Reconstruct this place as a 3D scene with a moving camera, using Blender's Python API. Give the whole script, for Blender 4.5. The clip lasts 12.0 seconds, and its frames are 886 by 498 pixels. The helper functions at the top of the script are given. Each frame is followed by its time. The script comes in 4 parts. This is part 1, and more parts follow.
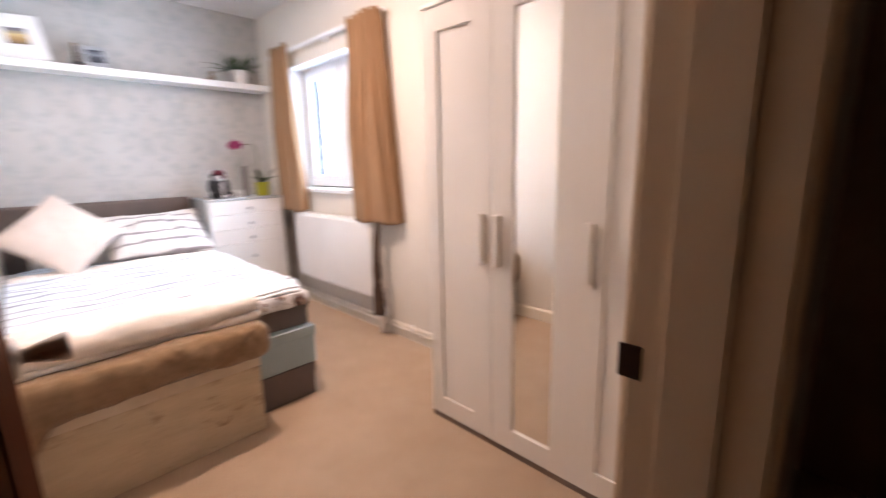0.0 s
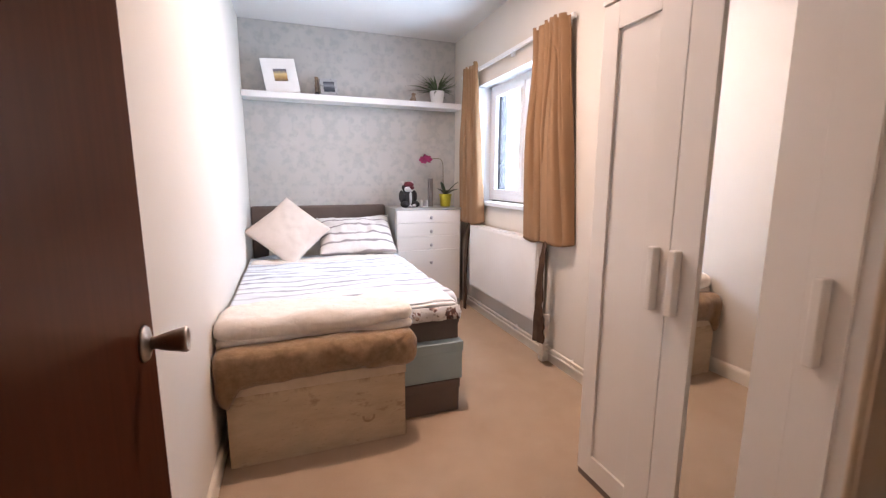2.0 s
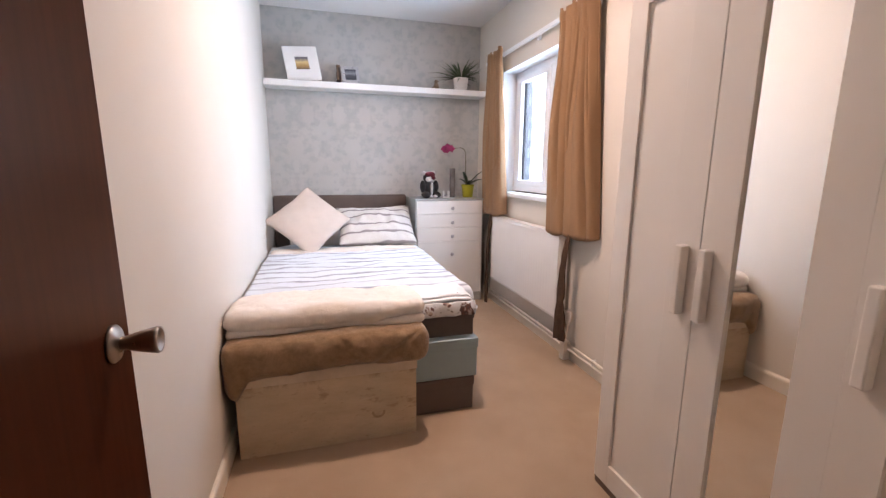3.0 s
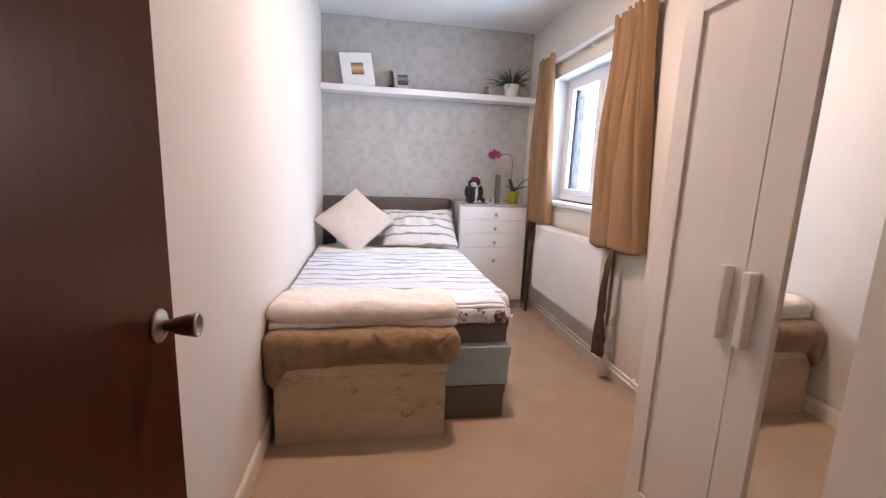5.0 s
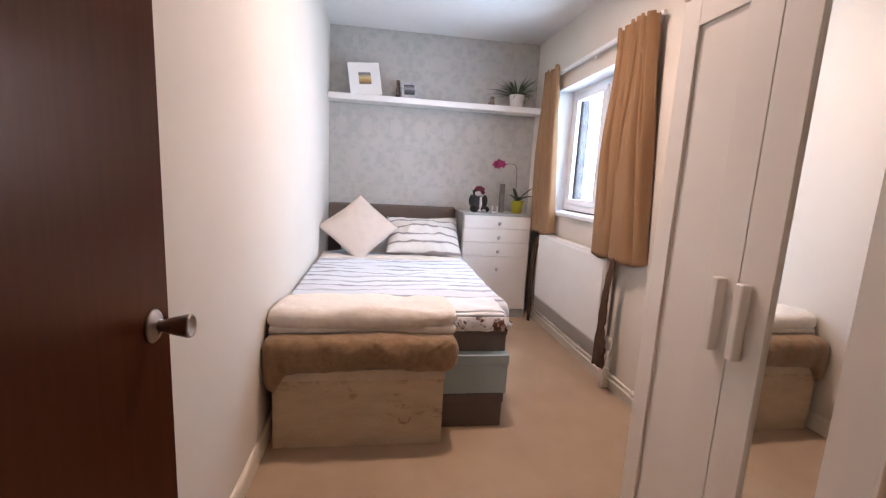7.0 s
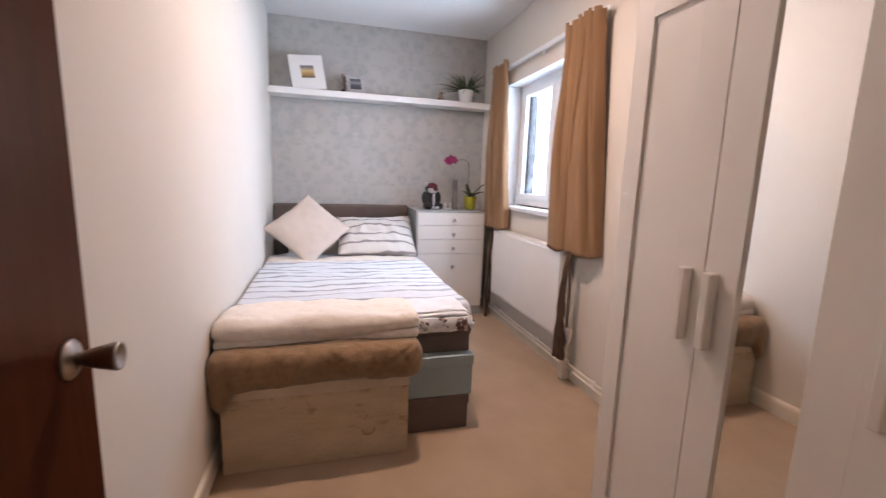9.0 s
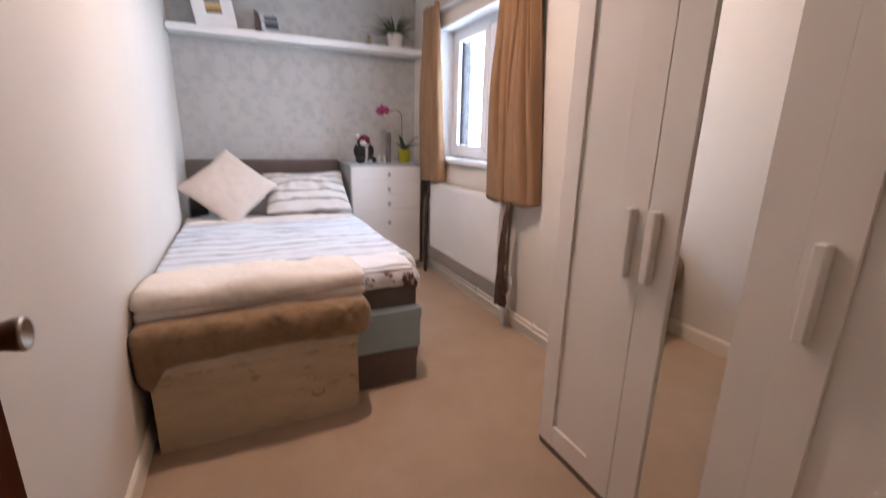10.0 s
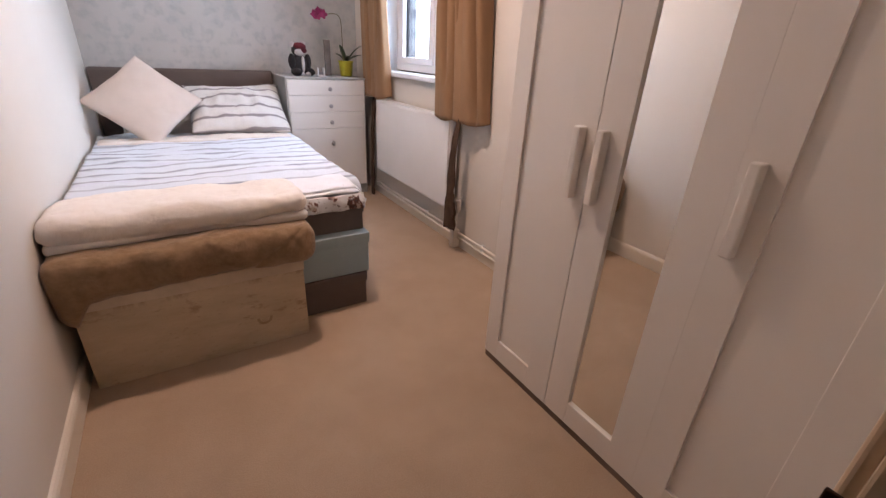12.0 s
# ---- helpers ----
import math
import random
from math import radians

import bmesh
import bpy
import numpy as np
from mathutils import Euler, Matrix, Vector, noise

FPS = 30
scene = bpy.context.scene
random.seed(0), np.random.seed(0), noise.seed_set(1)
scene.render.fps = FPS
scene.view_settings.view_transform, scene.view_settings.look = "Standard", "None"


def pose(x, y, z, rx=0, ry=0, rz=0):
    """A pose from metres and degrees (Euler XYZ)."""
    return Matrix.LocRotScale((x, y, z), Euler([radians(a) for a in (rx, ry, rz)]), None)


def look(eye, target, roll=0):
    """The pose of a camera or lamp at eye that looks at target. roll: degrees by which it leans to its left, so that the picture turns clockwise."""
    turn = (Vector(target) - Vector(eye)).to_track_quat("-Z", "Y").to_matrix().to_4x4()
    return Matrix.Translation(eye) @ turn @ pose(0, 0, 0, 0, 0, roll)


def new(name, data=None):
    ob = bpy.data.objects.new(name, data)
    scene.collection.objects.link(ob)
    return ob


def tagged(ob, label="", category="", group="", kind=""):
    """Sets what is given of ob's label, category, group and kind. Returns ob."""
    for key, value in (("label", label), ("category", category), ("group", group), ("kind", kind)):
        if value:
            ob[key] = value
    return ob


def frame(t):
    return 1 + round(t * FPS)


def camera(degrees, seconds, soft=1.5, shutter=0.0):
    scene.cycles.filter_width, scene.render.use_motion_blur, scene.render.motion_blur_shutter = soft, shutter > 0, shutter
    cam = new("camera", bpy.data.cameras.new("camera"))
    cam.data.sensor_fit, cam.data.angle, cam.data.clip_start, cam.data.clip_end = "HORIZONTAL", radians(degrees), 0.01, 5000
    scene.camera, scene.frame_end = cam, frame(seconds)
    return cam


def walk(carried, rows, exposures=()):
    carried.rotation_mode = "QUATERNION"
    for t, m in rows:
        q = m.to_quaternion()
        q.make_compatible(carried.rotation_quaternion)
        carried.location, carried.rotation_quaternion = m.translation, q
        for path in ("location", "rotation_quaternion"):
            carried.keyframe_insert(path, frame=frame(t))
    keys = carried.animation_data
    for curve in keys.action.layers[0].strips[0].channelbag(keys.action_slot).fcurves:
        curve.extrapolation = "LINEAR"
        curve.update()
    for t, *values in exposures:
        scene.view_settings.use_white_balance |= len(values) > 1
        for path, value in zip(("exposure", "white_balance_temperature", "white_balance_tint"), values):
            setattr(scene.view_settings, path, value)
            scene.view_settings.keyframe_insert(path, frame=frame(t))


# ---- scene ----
cam = camera(92.7, 12.0, soft=1.25, shutter=0.7)
PATH = [
    (0, (0.13, 0.601, 1.255), (1.524, 1.98, 0.86), -1.3),
    (0.5, (0.225, 0.575, 1.267), (1.149, 2.308, 0.891), -0.9),
    (1, (0.271, 0.553, 1.28), (0.995, 2.389, 0.96), -0.6),
    (1.5, (0.31, 0.581, 1.272), (0.978, 2.437, 0.942), -2.7),
    (2, (0.348, 0.65, 1.265), (1.019, 2.506, 0.942), 0.2),
    (2.5, (0.384, 0.707, 1.267), (1.033, 2.569, 0.929), 0.2),
    (3, (0.438, 0.708, 1.267), (0.981, 2.597, 0.897), 0.4),
    (3.5, (0.47, 0.704, 1.272), (0.964, 2.604, 0.889), 1.6),
    (5.5, (0.488, 0.679, 1.276), (0.76, 2.629, 0.926), 2.2),
    (6, (0.518, 0.671, 1.273), (0.755, 2.627, 0.928), 2.1),
    (6.5, (0.517, 0.661, 1.277), (0.798, 2.615, 0.957), 3.0),
    (8.5, (0.504, 0.699, 1.278), (0.853, 2.642, 0.958), 2.0),
    (9, (0.484, 0.748, 1.271), (1.01, 2.651, 0.951), 1.9),
    (9.5, (0.465, 0.788, 1.263), (1.165, 2.63, 0.923), 1.6),
    (10, (0.437, 0.815, 1.236), (1.261, 2.566, 0.728), 1.4),
    (10.5, (0.439, 0.838, 1.22), (1.259, 2.478, 0.421), 0.6),
    (11, (0.452, 0.843, 1.216), (1.374, 2.398, 0.359), 2.1),
    (11.5, (0.48, 0.843, 1.215), (1.467, 2.35, 0.346), 3.4),
    (12, (0.471, 0.844, 1.221), (1.448, 2.374, 0.382), 3.0),
]
walk(cam, [(t, look(eye, target, roll)) for t, eye, target, roll in PATH], [(0, 0.40, 6500, 20), (0.5, 0.28, 6500, 20), (1, 0.19, 6500, 20), (2, 0.12, 6500, 20), (2.5, 0.0, 6500, 20), (3.5, -0.10, 6500, 20), (5.5, -0.17, 6500, 20), (8.5, -0.24, 6500, 20), (9.5, -0.33, 6500, 21), (10.5, -0.41, 6500, 21), (12, -0.36, 6500, 22)])

# ---- light ----
world = bpy.data.worlds.new("overcast_sky")
scene.world = world
world.use_nodes = True
wn = world.node_tree.nodes
sky = wn.new("ShaderNodeTexSky")
sky.sky_type, sky.sun_disc = "NISHITA", False
sky.sun_elevation, sky.sun_rotation = radians(35), radians(60)
wn["Background"].inputs["Strength"].default_value = 0.12
world.node_tree.links.new(sky.outputs["Color"], wn["Background"].inputs["Color"])

sun_data = bpy.data.lights.new("sun", "SUN")
sun_data.energy, sun_data.angle, sun_data.color = 0.8, radians(20), (1.0, 0.96, 0.9)
new("sun", sun_data).matrix_world = look((6, 6, 6), (2, 4, 1))

day = bpy.data.lights.new("window_daylight", "AREA")
day.shape, day.size, day.size_y, day.energy, day.color = "RECTANGLE", 1.24, 1.05, 70, (0.56, 0.78, 1.0)
new("window_daylight", day).matrix_world = look((2.300, 3.72, 1.60), (1.0, 3.72, 1.50))

# ---- materials ----


def material(name, color, rough=0.6, metal=0.0, spec=0.5):
    m = bpy.data.materials.new(name)
    m.use_nodes = True
    b = m.node_tree.nodes["Principled BSDF"]
    b.inputs["Base Color"].default_value = (*color, 1)
    b.inputs["Roughness"].default_value = rough
    b.inputs["Metallic"].default_value = metal
    b.inputs["Specular IOR Level"].default_value = spec
    return m


def node(m, kind, **inputs):
    n = m.node_tree.nodes.new(kind)
    for k, v in inputs.items():
        n.inputs[k.replace("_", " ")].default_value = v
    return n


def wire(m, a, b):
    m.node_tree.links.new(a, b)


def bsdf(m):
    return m.node_tree.nodes["Principled BSDF"]


def coords(m, local=False):
    if local:
        return node(m, "ShaderNodeTexCoord").outputs["Object"]
    return node(m, "ShaderNodeNewGeometry").outputs["Position"]


def ramp(m, source, stops):
    r = node(m, "ShaderNodeValToRGB")
    e = r.color_ramp.elements
    while len(e) < len(stops):
        e.new(0.5)
    for el, (p, c) in zip(e, stops):
        el.position, el.color = p, (*c, 1)
    wire(m, source, r.inputs["Fac"])
    return r.outputs["Color"]


def math_node(m, op, a, b=None, c=None):
    n = node(m, "ShaderNodeMath")
    n.operation = op
    for i, v in enumerate((a, b, c)):
        if v is None:
            continue
        if isinstance(v, (int, float)):
            n.inputs[i].default_value = v
        else:
            wire(m, v, n.inputs[i])
    return n.outputs[0]


def noise_fac(m, source, scale, detail=4, rough=0.55, stretch=None):
    if stretch:
        mp = node(m, "ShaderNodeMapping")
        mp.inputs["Scale"].default_value = stretch
        wire(m, source, mp.inputs["Vector"])
        source = mp.outputs["Vector"]
    n = node(m, "ShaderNodeTexNoise", Scale=scale, Detail=detail, Roughness=rough)
    wire(m, source, n.inputs["Vector"])
    return n.outputs["Fac"]


def bump(m, height, strength=0.2, dist=0.005, under=None):
    b = node(m, "ShaderNodeBump", Strength=strength, Distance=dist)
    wire(m, height, b.inputs["Height"])
    if under is not None:
        wire(m, under, b.inputs["Normal"])
    wire(m, b.outputs["Normal"], bsdf(m).inputs["Normal"])
    return b.outputs["Normal"]


def mix(m, fac, a, b, mode="MIX"):
    n = node(m, "ShaderNodeMix")
    n.data_type, n.blend_type = "RGBA", mode
    for i, v in ((0, fac), (6, a), (7, b)):
        if isinstance(v, (int, float)):
            n.inputs[i].default_value = v
        elif isinstance(v, tuple):
            n.inputs[i].default_value = (*v, 1)
        else:
            wire(m, v, n.inputs[i])
    return n.outputs[2]


def mottled(name, a, b, scale=3.0, rough=0.6, grain=120.0, relief=0.1, local=False, spec=0.5, dist=0.003, metal=0.0):
    """Two close colours in soft patches, with a fine grain in the relief."""
    m = material(name, a, rough, metal, spec)
    p = coords(m, local)
    wire(m, ramp(m, noise_fac(m, p, scale), [(0.3, a), (0.7, b)]), bsdf(m).inputs["Base Color"])
    bump(m, noise_fac(m, p, grain, 3), relief, dist)
    return m


def carpet_material():
    m = material("beige_carpet", (0.5, 0.4, 0.3), 0.95, spec=0.1)
    p = coords(m)
    fine = ramp(m, noise_fac(m, p, 260, 3, 0.7), [(0.25, (0.380, 0.277, 0.188)), (0.75, (0.550, 0.417, 0.300))])
    broad = ramp(m, noise_fac(m, p, 3.4, 6, 0.62), [(0.3, (0.87, 0.85, 0.83)), (0.7, (1, 1, 1))])
    wire(m, mix(m, 1.0, fine, broad, "MULTIPLY"), bsdf(m).inputs["Base Color"])
    tuft = noise_fac(m, p, 190, 4, 0.7)
    lay = noise_fac(m, p, 9, 4)
    bump(m, tuft, 0.6, 0.006, bump(m, lay, 0.25, 0.01))
    bsdf(m).inputs["Sheen Weight"].default_value = 0.15
    return m


def damask_material():
    """White wallpaper with a mirrored grey damask leaf motif in a half-drop repeat."""
    m = material("damask_wallpaper", (0.7, 0.7, 0.68), 0.55, spec=0.35)
    p = coords(m)
    s = node(m, "ShaderNodeSeparateXYZ")
    wire(m, p, s.inputs[0])

    def wave(axis, shift, rate):
        return math_node(m, "COSINE", math_node(m, "MULTIPLY", math_node(m, "ADD", s.outputs[axis], shift), rate))

    # half-drop ogees 0.52 m wide and 0.62 m high: leaves crowd along the curving bars and in a palmette at each centre
    cu, cv = wave("X", 0.03, 12.083), wave("Z", 0.1, 10.134)
    u = math_node(m, "PINGPONG", math_node(m, "ADD", s.outputs["X"], 0.03), 0.26)
    v = math_node(m, "PINGPONG", math_node(m, "ADD", s.outputs["Z"], 0.1), 0.62)
    c = node(m, "ShaderNodeCombineXYZ")
    wire(m, u, c.inputs[0])
    wire(m, v, c.inputs[1])
    leaf = noise_fac(m, c.outputs[0], 10.5, 2, 0.5)
    total = math_node(m, "ADD", cu, cv)
    bars = node(m, "ShaderNodeMapRange")
    for k, val in (("From Min", 0.0), ("From Max", 0.75), ("To Min", 0.085), ("To Max", -0.045)):
        bars.inputs[k].default_value = val
    wire(m, math_node(m, "ABSOLUTE", total), bars.inputs["Value"])
    heart = node(m, "ShaderNodeMapRange")
    for k, val in (("From Min", 0.0), ("From Max", 0.35), ("To Min", 0.10), ("To Max", 0.0)):
        heart.inputs[k].default_value = val
    wire(m, math_node(m, "ABSOLUTE", math_node(m, "SUBTRACT", math_node(m, "ABSOLUTE", total), 1.55)), heart.inputs["Value"])
    f = math_node(m, "ADD", leaf, math_node(m, "ADD", bars.outputs[0], heart.outputs[0]))
    pat = ramp(m, f, [(0.47, (0, 0, 0)), (0.60, (1, 1, 1))])
    broken = ramp(m, noise_fac(m, p, 26, 3), [(0.35, (0.45, 0.45, 0.45)), (0.6, (1, 1, 1))])
    fac = mix(m, 1.0, pat, broken, "MULTIPLY")
    paper = ramp(m, noise_fac(m, p, 3.0, 3), [(0.3, (0.455, 0.445, 0.42)), (0.7, (0.505, 0.495, 0.47))])
    wire(m, mix(m, math_node(m, "MULTIPLY", fac, 0.52), paper, (0.335, 0.352, 0.345)), bsdf(m).inputs["Base Color"])
    bump(m, fac, 0.15, 0.002)
    return m


def wood_veneer_material():
    m = material("dark_mahogany_veneer", (0.04, 0.010, 0.005), 0.5, spec=0.0)
    p = coords(m, True)
    g = noise_fac(m, p, 5, 3, 0.5, (14, 14, 0.5))
    wire(m, ramp(m, g, [(0.2, (0.036, 0.0090, 0.0036)), (0.8, (0.061, 0.0156, 0.0063))]), bsdf(m).inputs["Base Color"])
    bump(m, g, 0.04, 0.001)
    # amber varnish over the veneer
    gloss = node(m, "ShaderNodeBsdfGlossy", Color=(0.72, 0.48, 0.36, 1), Roughness=0.30)
    both = node(m, "ShaderNodeMixShader", Fac=0.085)
    wire(m, bsdf(m).outputs[0], both.inputs[1])
    wire(m, gloss.outputs[0], both.inputs[2])
    wire(m, both.outputs[0], m.node_tree.nodes["Material Output"].inputs["Surface"])
    return m


def distressed_material():
    """Whitewashed wood with scuffs where the timber shows."""
    m = material("whitewashed_wood", (0.6, 0.5, 0.4), 0.7, spec=0.3)
    p = coords(m)
    wash = ramp(m, noise_fac(m, p, 5, 6, 0.65, (1.0, 1.0, 3.0)), [(0.25, (0.47, 0.375, 0.25)), (0.7, (0.61, 0.50, 0.36))])
    scuff = ramp(m, noise_fac(m, p, 10, 8, 0.68, (0.8, 1.0, 1.6)), [(0.585, (0, 0, 0)), (0.68, (1, 1, 1))])
    fleck = ramp(m, noise_fac(m, p, 40, 4, 0.6, (1.0, 1.0, 2.0)), [(0.62, (0, 0, 0)), (0.70, (1, 1, 1))])
    c = mix(m, math_node(m, "MULTIPLY", scuff, 0.62), wash, (0.30, 0.20, 0.12))
    c = mix(m, math_node(m, "MULTIPLY", fleck, 0.3), c, (0.25, 0.16, 0.10))
    # a worn half ring in the paint, near the lower corner
    s = node(m, "ShaderNodeSeparateXYZ")
    wire(m, p, s.inputs[0])
    dx = math_node(m, "SUBTRACT", s.outputs["X"], 0.655)
    dz = math_node(m, "SUBTRACT", s.outputs["Z"], 0.135)
    d = math_node(m, "SQRT", math_node(m, "ADD", math_node(m, "MULTIPLY", dx, dx), math_node(m, "MULTIPLY", dz, dz)))
    ring = math_node(m, "LESS_THAN", math_node(m, "ABSOLUTE", math_node(m, "SUBTRACT", d, 0.026)), 0.0055)
    ring = math_node(m, "MULTIPLY", ring, math_node(m, "LESS_THAN", dz, 0.004))
    c = mix(m, math_node(m, "MULTIPLY", ring, 0.55), c, (0.26, 0.17, 0.10))
    # grime rubbed in along the top edge, heavier to one side
    band = node(m, "ShaderNodeMapRange")
    for key, val in (("From Min", 0.306), ("From Max", 0.331), ("To Min", 0.0), ("To Max", 0.55)):
        band.inputs[key].default_value = val
    wire(m, s.outputs["Z"], band.inputs["Value"])
    spots = ramp(m, noise_fac(m, p, 12, 5, 0.65, (1.0, 1.0, 0.3)), [(0.50, (0, 0, 0)), (0.60, (1, 1, 1))])
    c = mix(m, math_node(m, "MULTIPLY", spots, band.outputs[0]), c, (0.20, 0.11, 0.06))
    wire(m, c, bsdf(m).inputs["Base Color"])
    bump(m, noise_fac(m, p, 30, 5, 0.6, (1, 1, 4)), 0.25, 0.003)
    return m


def stripes_material(name, base, line, axis, period, width, blur=0.15, wobble=0.004, second=None, fade=0.0):
    """Woven cloth with parallel stripes along the thing's own axis."""
    m = material(name, base, 0.9, spec=0.15)
    p = coords(m, True)
    s = node(m, "ShaderNodeSeparateXYZ")
    wire(m, p, s.inputs[0])
    w = math_node(m, "MULTIPLY_ADD", noise_fac(m, p, 7, 3), wobble * 2, s.outputs[axis])
    k = math_node(m, "FRACT", math_node(m, "DIVIDE", w, period))
    d = math_node(m, "ABSOLUTE", math_node(m, "SUBTRACT", k, 0.5))
    f = ramp(m, d, [(max(width / 2 - blur * width, 0), (1, 1, 1)), (width / 2 + blur * width, (0, 0, 0))])
    weave = ramp(m, noise_fac(m, p, 300, 2), [(0.3, (0.82, 0.82, 0.82)), (0.7, (1, 1, 1))])
    if fade:
        worn = ramp(m, noise_fac(m, p, 5.5, 3, 0.6, (0.6, 2.5, 1.0)), [(0.32, (1 - fade,) * 3), (0.62, (1, 1, 1))])
        f = mix(m, 1.0, f, worn, "MULTIPLY")
    c = mix(m, f, base, line)
    if second:
        k2 = math_node(m, "FRACT", math_node(m, "DIVIDE", w, period * 2.5))
        d2 = math_node(m, "ABSOLUTE", math_node(m, "SUBTRACT", k2, 0.3))
        f2 = ramp(m, d2, [(0.03, (1, 1, 1)), (0.05, (0, 0, 0))])
        c = mix(m, f2, c, second)
    wire(m, mix(m, 1.0, c, weave, "MULTIPLY"), bsdf(m).inputs["Base Color"])
    bump(m, noise_fac(m, p, 350, 2), 0.15, 0.002, bump(m, noise_fac(m, p, 14, 4), 0.25, 0.012))
    bsdf(m).inputs["Sheen Weight"].default_value = 0.1
    return m


def fleece_material(name, a, b):
    m = material(name, a, 0.95, spec=0.1)
    p = coords(m)
    wire(m, ramp(m, noise_fac(m, p, 22, 5, 0.65), [(0.3, a), (0.7, b)]), bsdf(m).inputs["Base Color"])
    bump(m, noise_fac(m, p, 190, 4, 0.7), 0.5, 0.006, bump(m, noise_fac(m, p, 16, 4, 0.55), 0.55, 0.018))
    bsdf(m).inputs["Sheen Weight"].default_value = 0.35
    return m


def flower_print_material():
    m = material("floral_print_cotton", (0.74, 0.76, 0.80), 0.9, spec=0.15)
    p = coords(m)
    big = ramp(m, noise_fac(m, p, 15, 3), [(0.54, (0, 0, 0)), (0.58, (1, 1, 1))])
    tone = ramp(m, noise_fac(m, p, 38, 2), [(0.35, (0.10, 0.075, 0.075)), (0.5, (0.15, 0.065, 0.055)), (0.60, (0.50, 0.42, 0.38))])
    stem = ramp(m, noise_fac(m, p, 48, 3), [(0.60, (0, 0, 0)), (0.66, (1, 1, 1))])
    c = mix(m, math_node(m, "MULTIPLY", stem, 0.6), (0.74, 0.76, 0.80), (0.25, 0.24, 0.25))
    wire(m, mix(m, big, c, tone), bsdf(m).inputs["Base Color"])
    bump(m, noise_fac(m, p, 14, 4), 0.25, 0.01)
    return m


def curtain_material():
    m = material("tan_curtain_cloth", (0.35, 0.2, 0.09), 0.8, spec=0.2)
    p = coords(m)
    wire(m, ramp(m, noise_fac(m, p, 4, 5, 0.6, (1, 1, 0.3)), [(0.3, (0.243, 0.140, 0.073)), (0.7, (0.308, 0.184, 0.099))]), bsdf(m).inputs["Base Color"])
    bump(m, noise_fac(m, p, 420, 2), 0.2, 0.001)
    bsdf(m).inputs["Sheen Weight"].default_value = 0.05
    return m


def brushed_metal(name, color, rough):
    m = material(name, color, rough, 1.0)
    p = coords(m, True)
    wire(m, ramp(m, noise_fac(m, p, 60, 4), [(0.3, (rough * 0.8,) * 3), (0.7, (rough * 1.3,) * 3)]), bsdf(m).inputs["Roughness"])
    return m


M_WALL = mottled("cream_wall_paint", (0.668, 0.622, 0.555), (0.708, 0.662, 0.595), 1.2, 0.75, 70, 0.10, spec=0.3)
M_CEIL = mottled("white_ceiling_paint", (0.72, 0.71, 0.69), (0.77, 0.76, 0.74), 1.5, 0.85, 60, 0.15, spec=0.2)
M_HALL = mottled("hall_wall_paint", (0.30, 0.20, 0.14), (0.36, 0.25, 0.18), 1.5, 0.8, 60, 0.1, spec=0.2)
M_PAPER = damask_material()
M_CARPET = carpet_material()
M_GLOSS = mottled("ivory_gloss_paint", (0.74, 0.69, 0.60), (0.79, 0.74, 0.65), 2.5, 0.35, 40, 0.06)
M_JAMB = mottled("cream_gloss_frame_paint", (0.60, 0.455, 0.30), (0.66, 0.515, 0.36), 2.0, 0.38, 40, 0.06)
M_UPVC = mottled("white_window_plastic", (0.80, 0.82, 0.84), (0.84, 0.86, 0.88), 3, 0.35, 80, 0.03)
M_WHITE = mottled("white_wardrobe_foil", (0.765, 0.725, 0.67), (0.805, 0.765, 0.71), 2.0, 0.42, 90, 0.06)
M_DARKGAP = mottled("shadowed_chipboard", (0.16, 0.115, 0.09), (0.20, 0.145, 0.115), 8, 0.8)
M_MIRROR = material("mirror_silver", (0.90, 0.91, 0.90), 0.015, 1.0)
M_VENEER = wood_veneer_material()
M_NICKEL = brushed_metal("satin_nickel", (0.40, 0.36, 0.32), 0.33)
M_BRONZE = brushed_metal("dark_bronze_plate", (0.06, 0.04, 0.035), 0.4)
M_WASH = distressed_material()
M_LID = mottled("worn_cream_paint", (0.50, 0.41, 0.30), (0.62, 0.52, 0.40), 12, 0.65, 40, 0.25)
M_DUVET = stripes_material("striped_duvet_cotton", (0.71, 0.76, 0.82), (0.25, 0.27, 0.30), "Y", 0.117, 0.20, 0.45, 0.022, (0.70, 0.73, 0.82), 0.45)
M_PILLOW = stripes_material("striped_pillow_cotton", (0.72, 0.695, 0.66), (0.30, 0.27, 0.27), "Y", 0.094, 0.21, 0.15, 0.002)
M_PLAINPIL = mottled("white_pillow_cotton", (0.70, 0.64, 0.58), (0.75, 0.69, 0.63), 6, 0.9, 200, 0.2)
M_CUSHION = mottled("cream_cushion_cloth", (0.60, 0.515, 0.45), (0.65, 0.56, 0.495), 8, 0.9, 260, 0.4, spec=0.15)
M_FLAP = mottled("white_duvet_lining", (0.72, 0.74, 0.77), (0.78, 0.80, 0.83), 8, 0.9, 220, 0.3, spec=0.15)
M_FLORAL = flower_print_material()
M_BROWN = fleece_material("brown_fleece", (0.205, 0.128, 0.066), (0.33, 0.215, 0.125))
M_CREAM = fleece_material("cream_fleece", (0.78, 0.72, 0.655), (0.84, 0.79, 0.73))
M_HEAD = mottled("brown_leatherette", (0.100, 0.072, 0.060), (0.130, 0.095, 0.080), 6, 0.5, 220, 0.25)
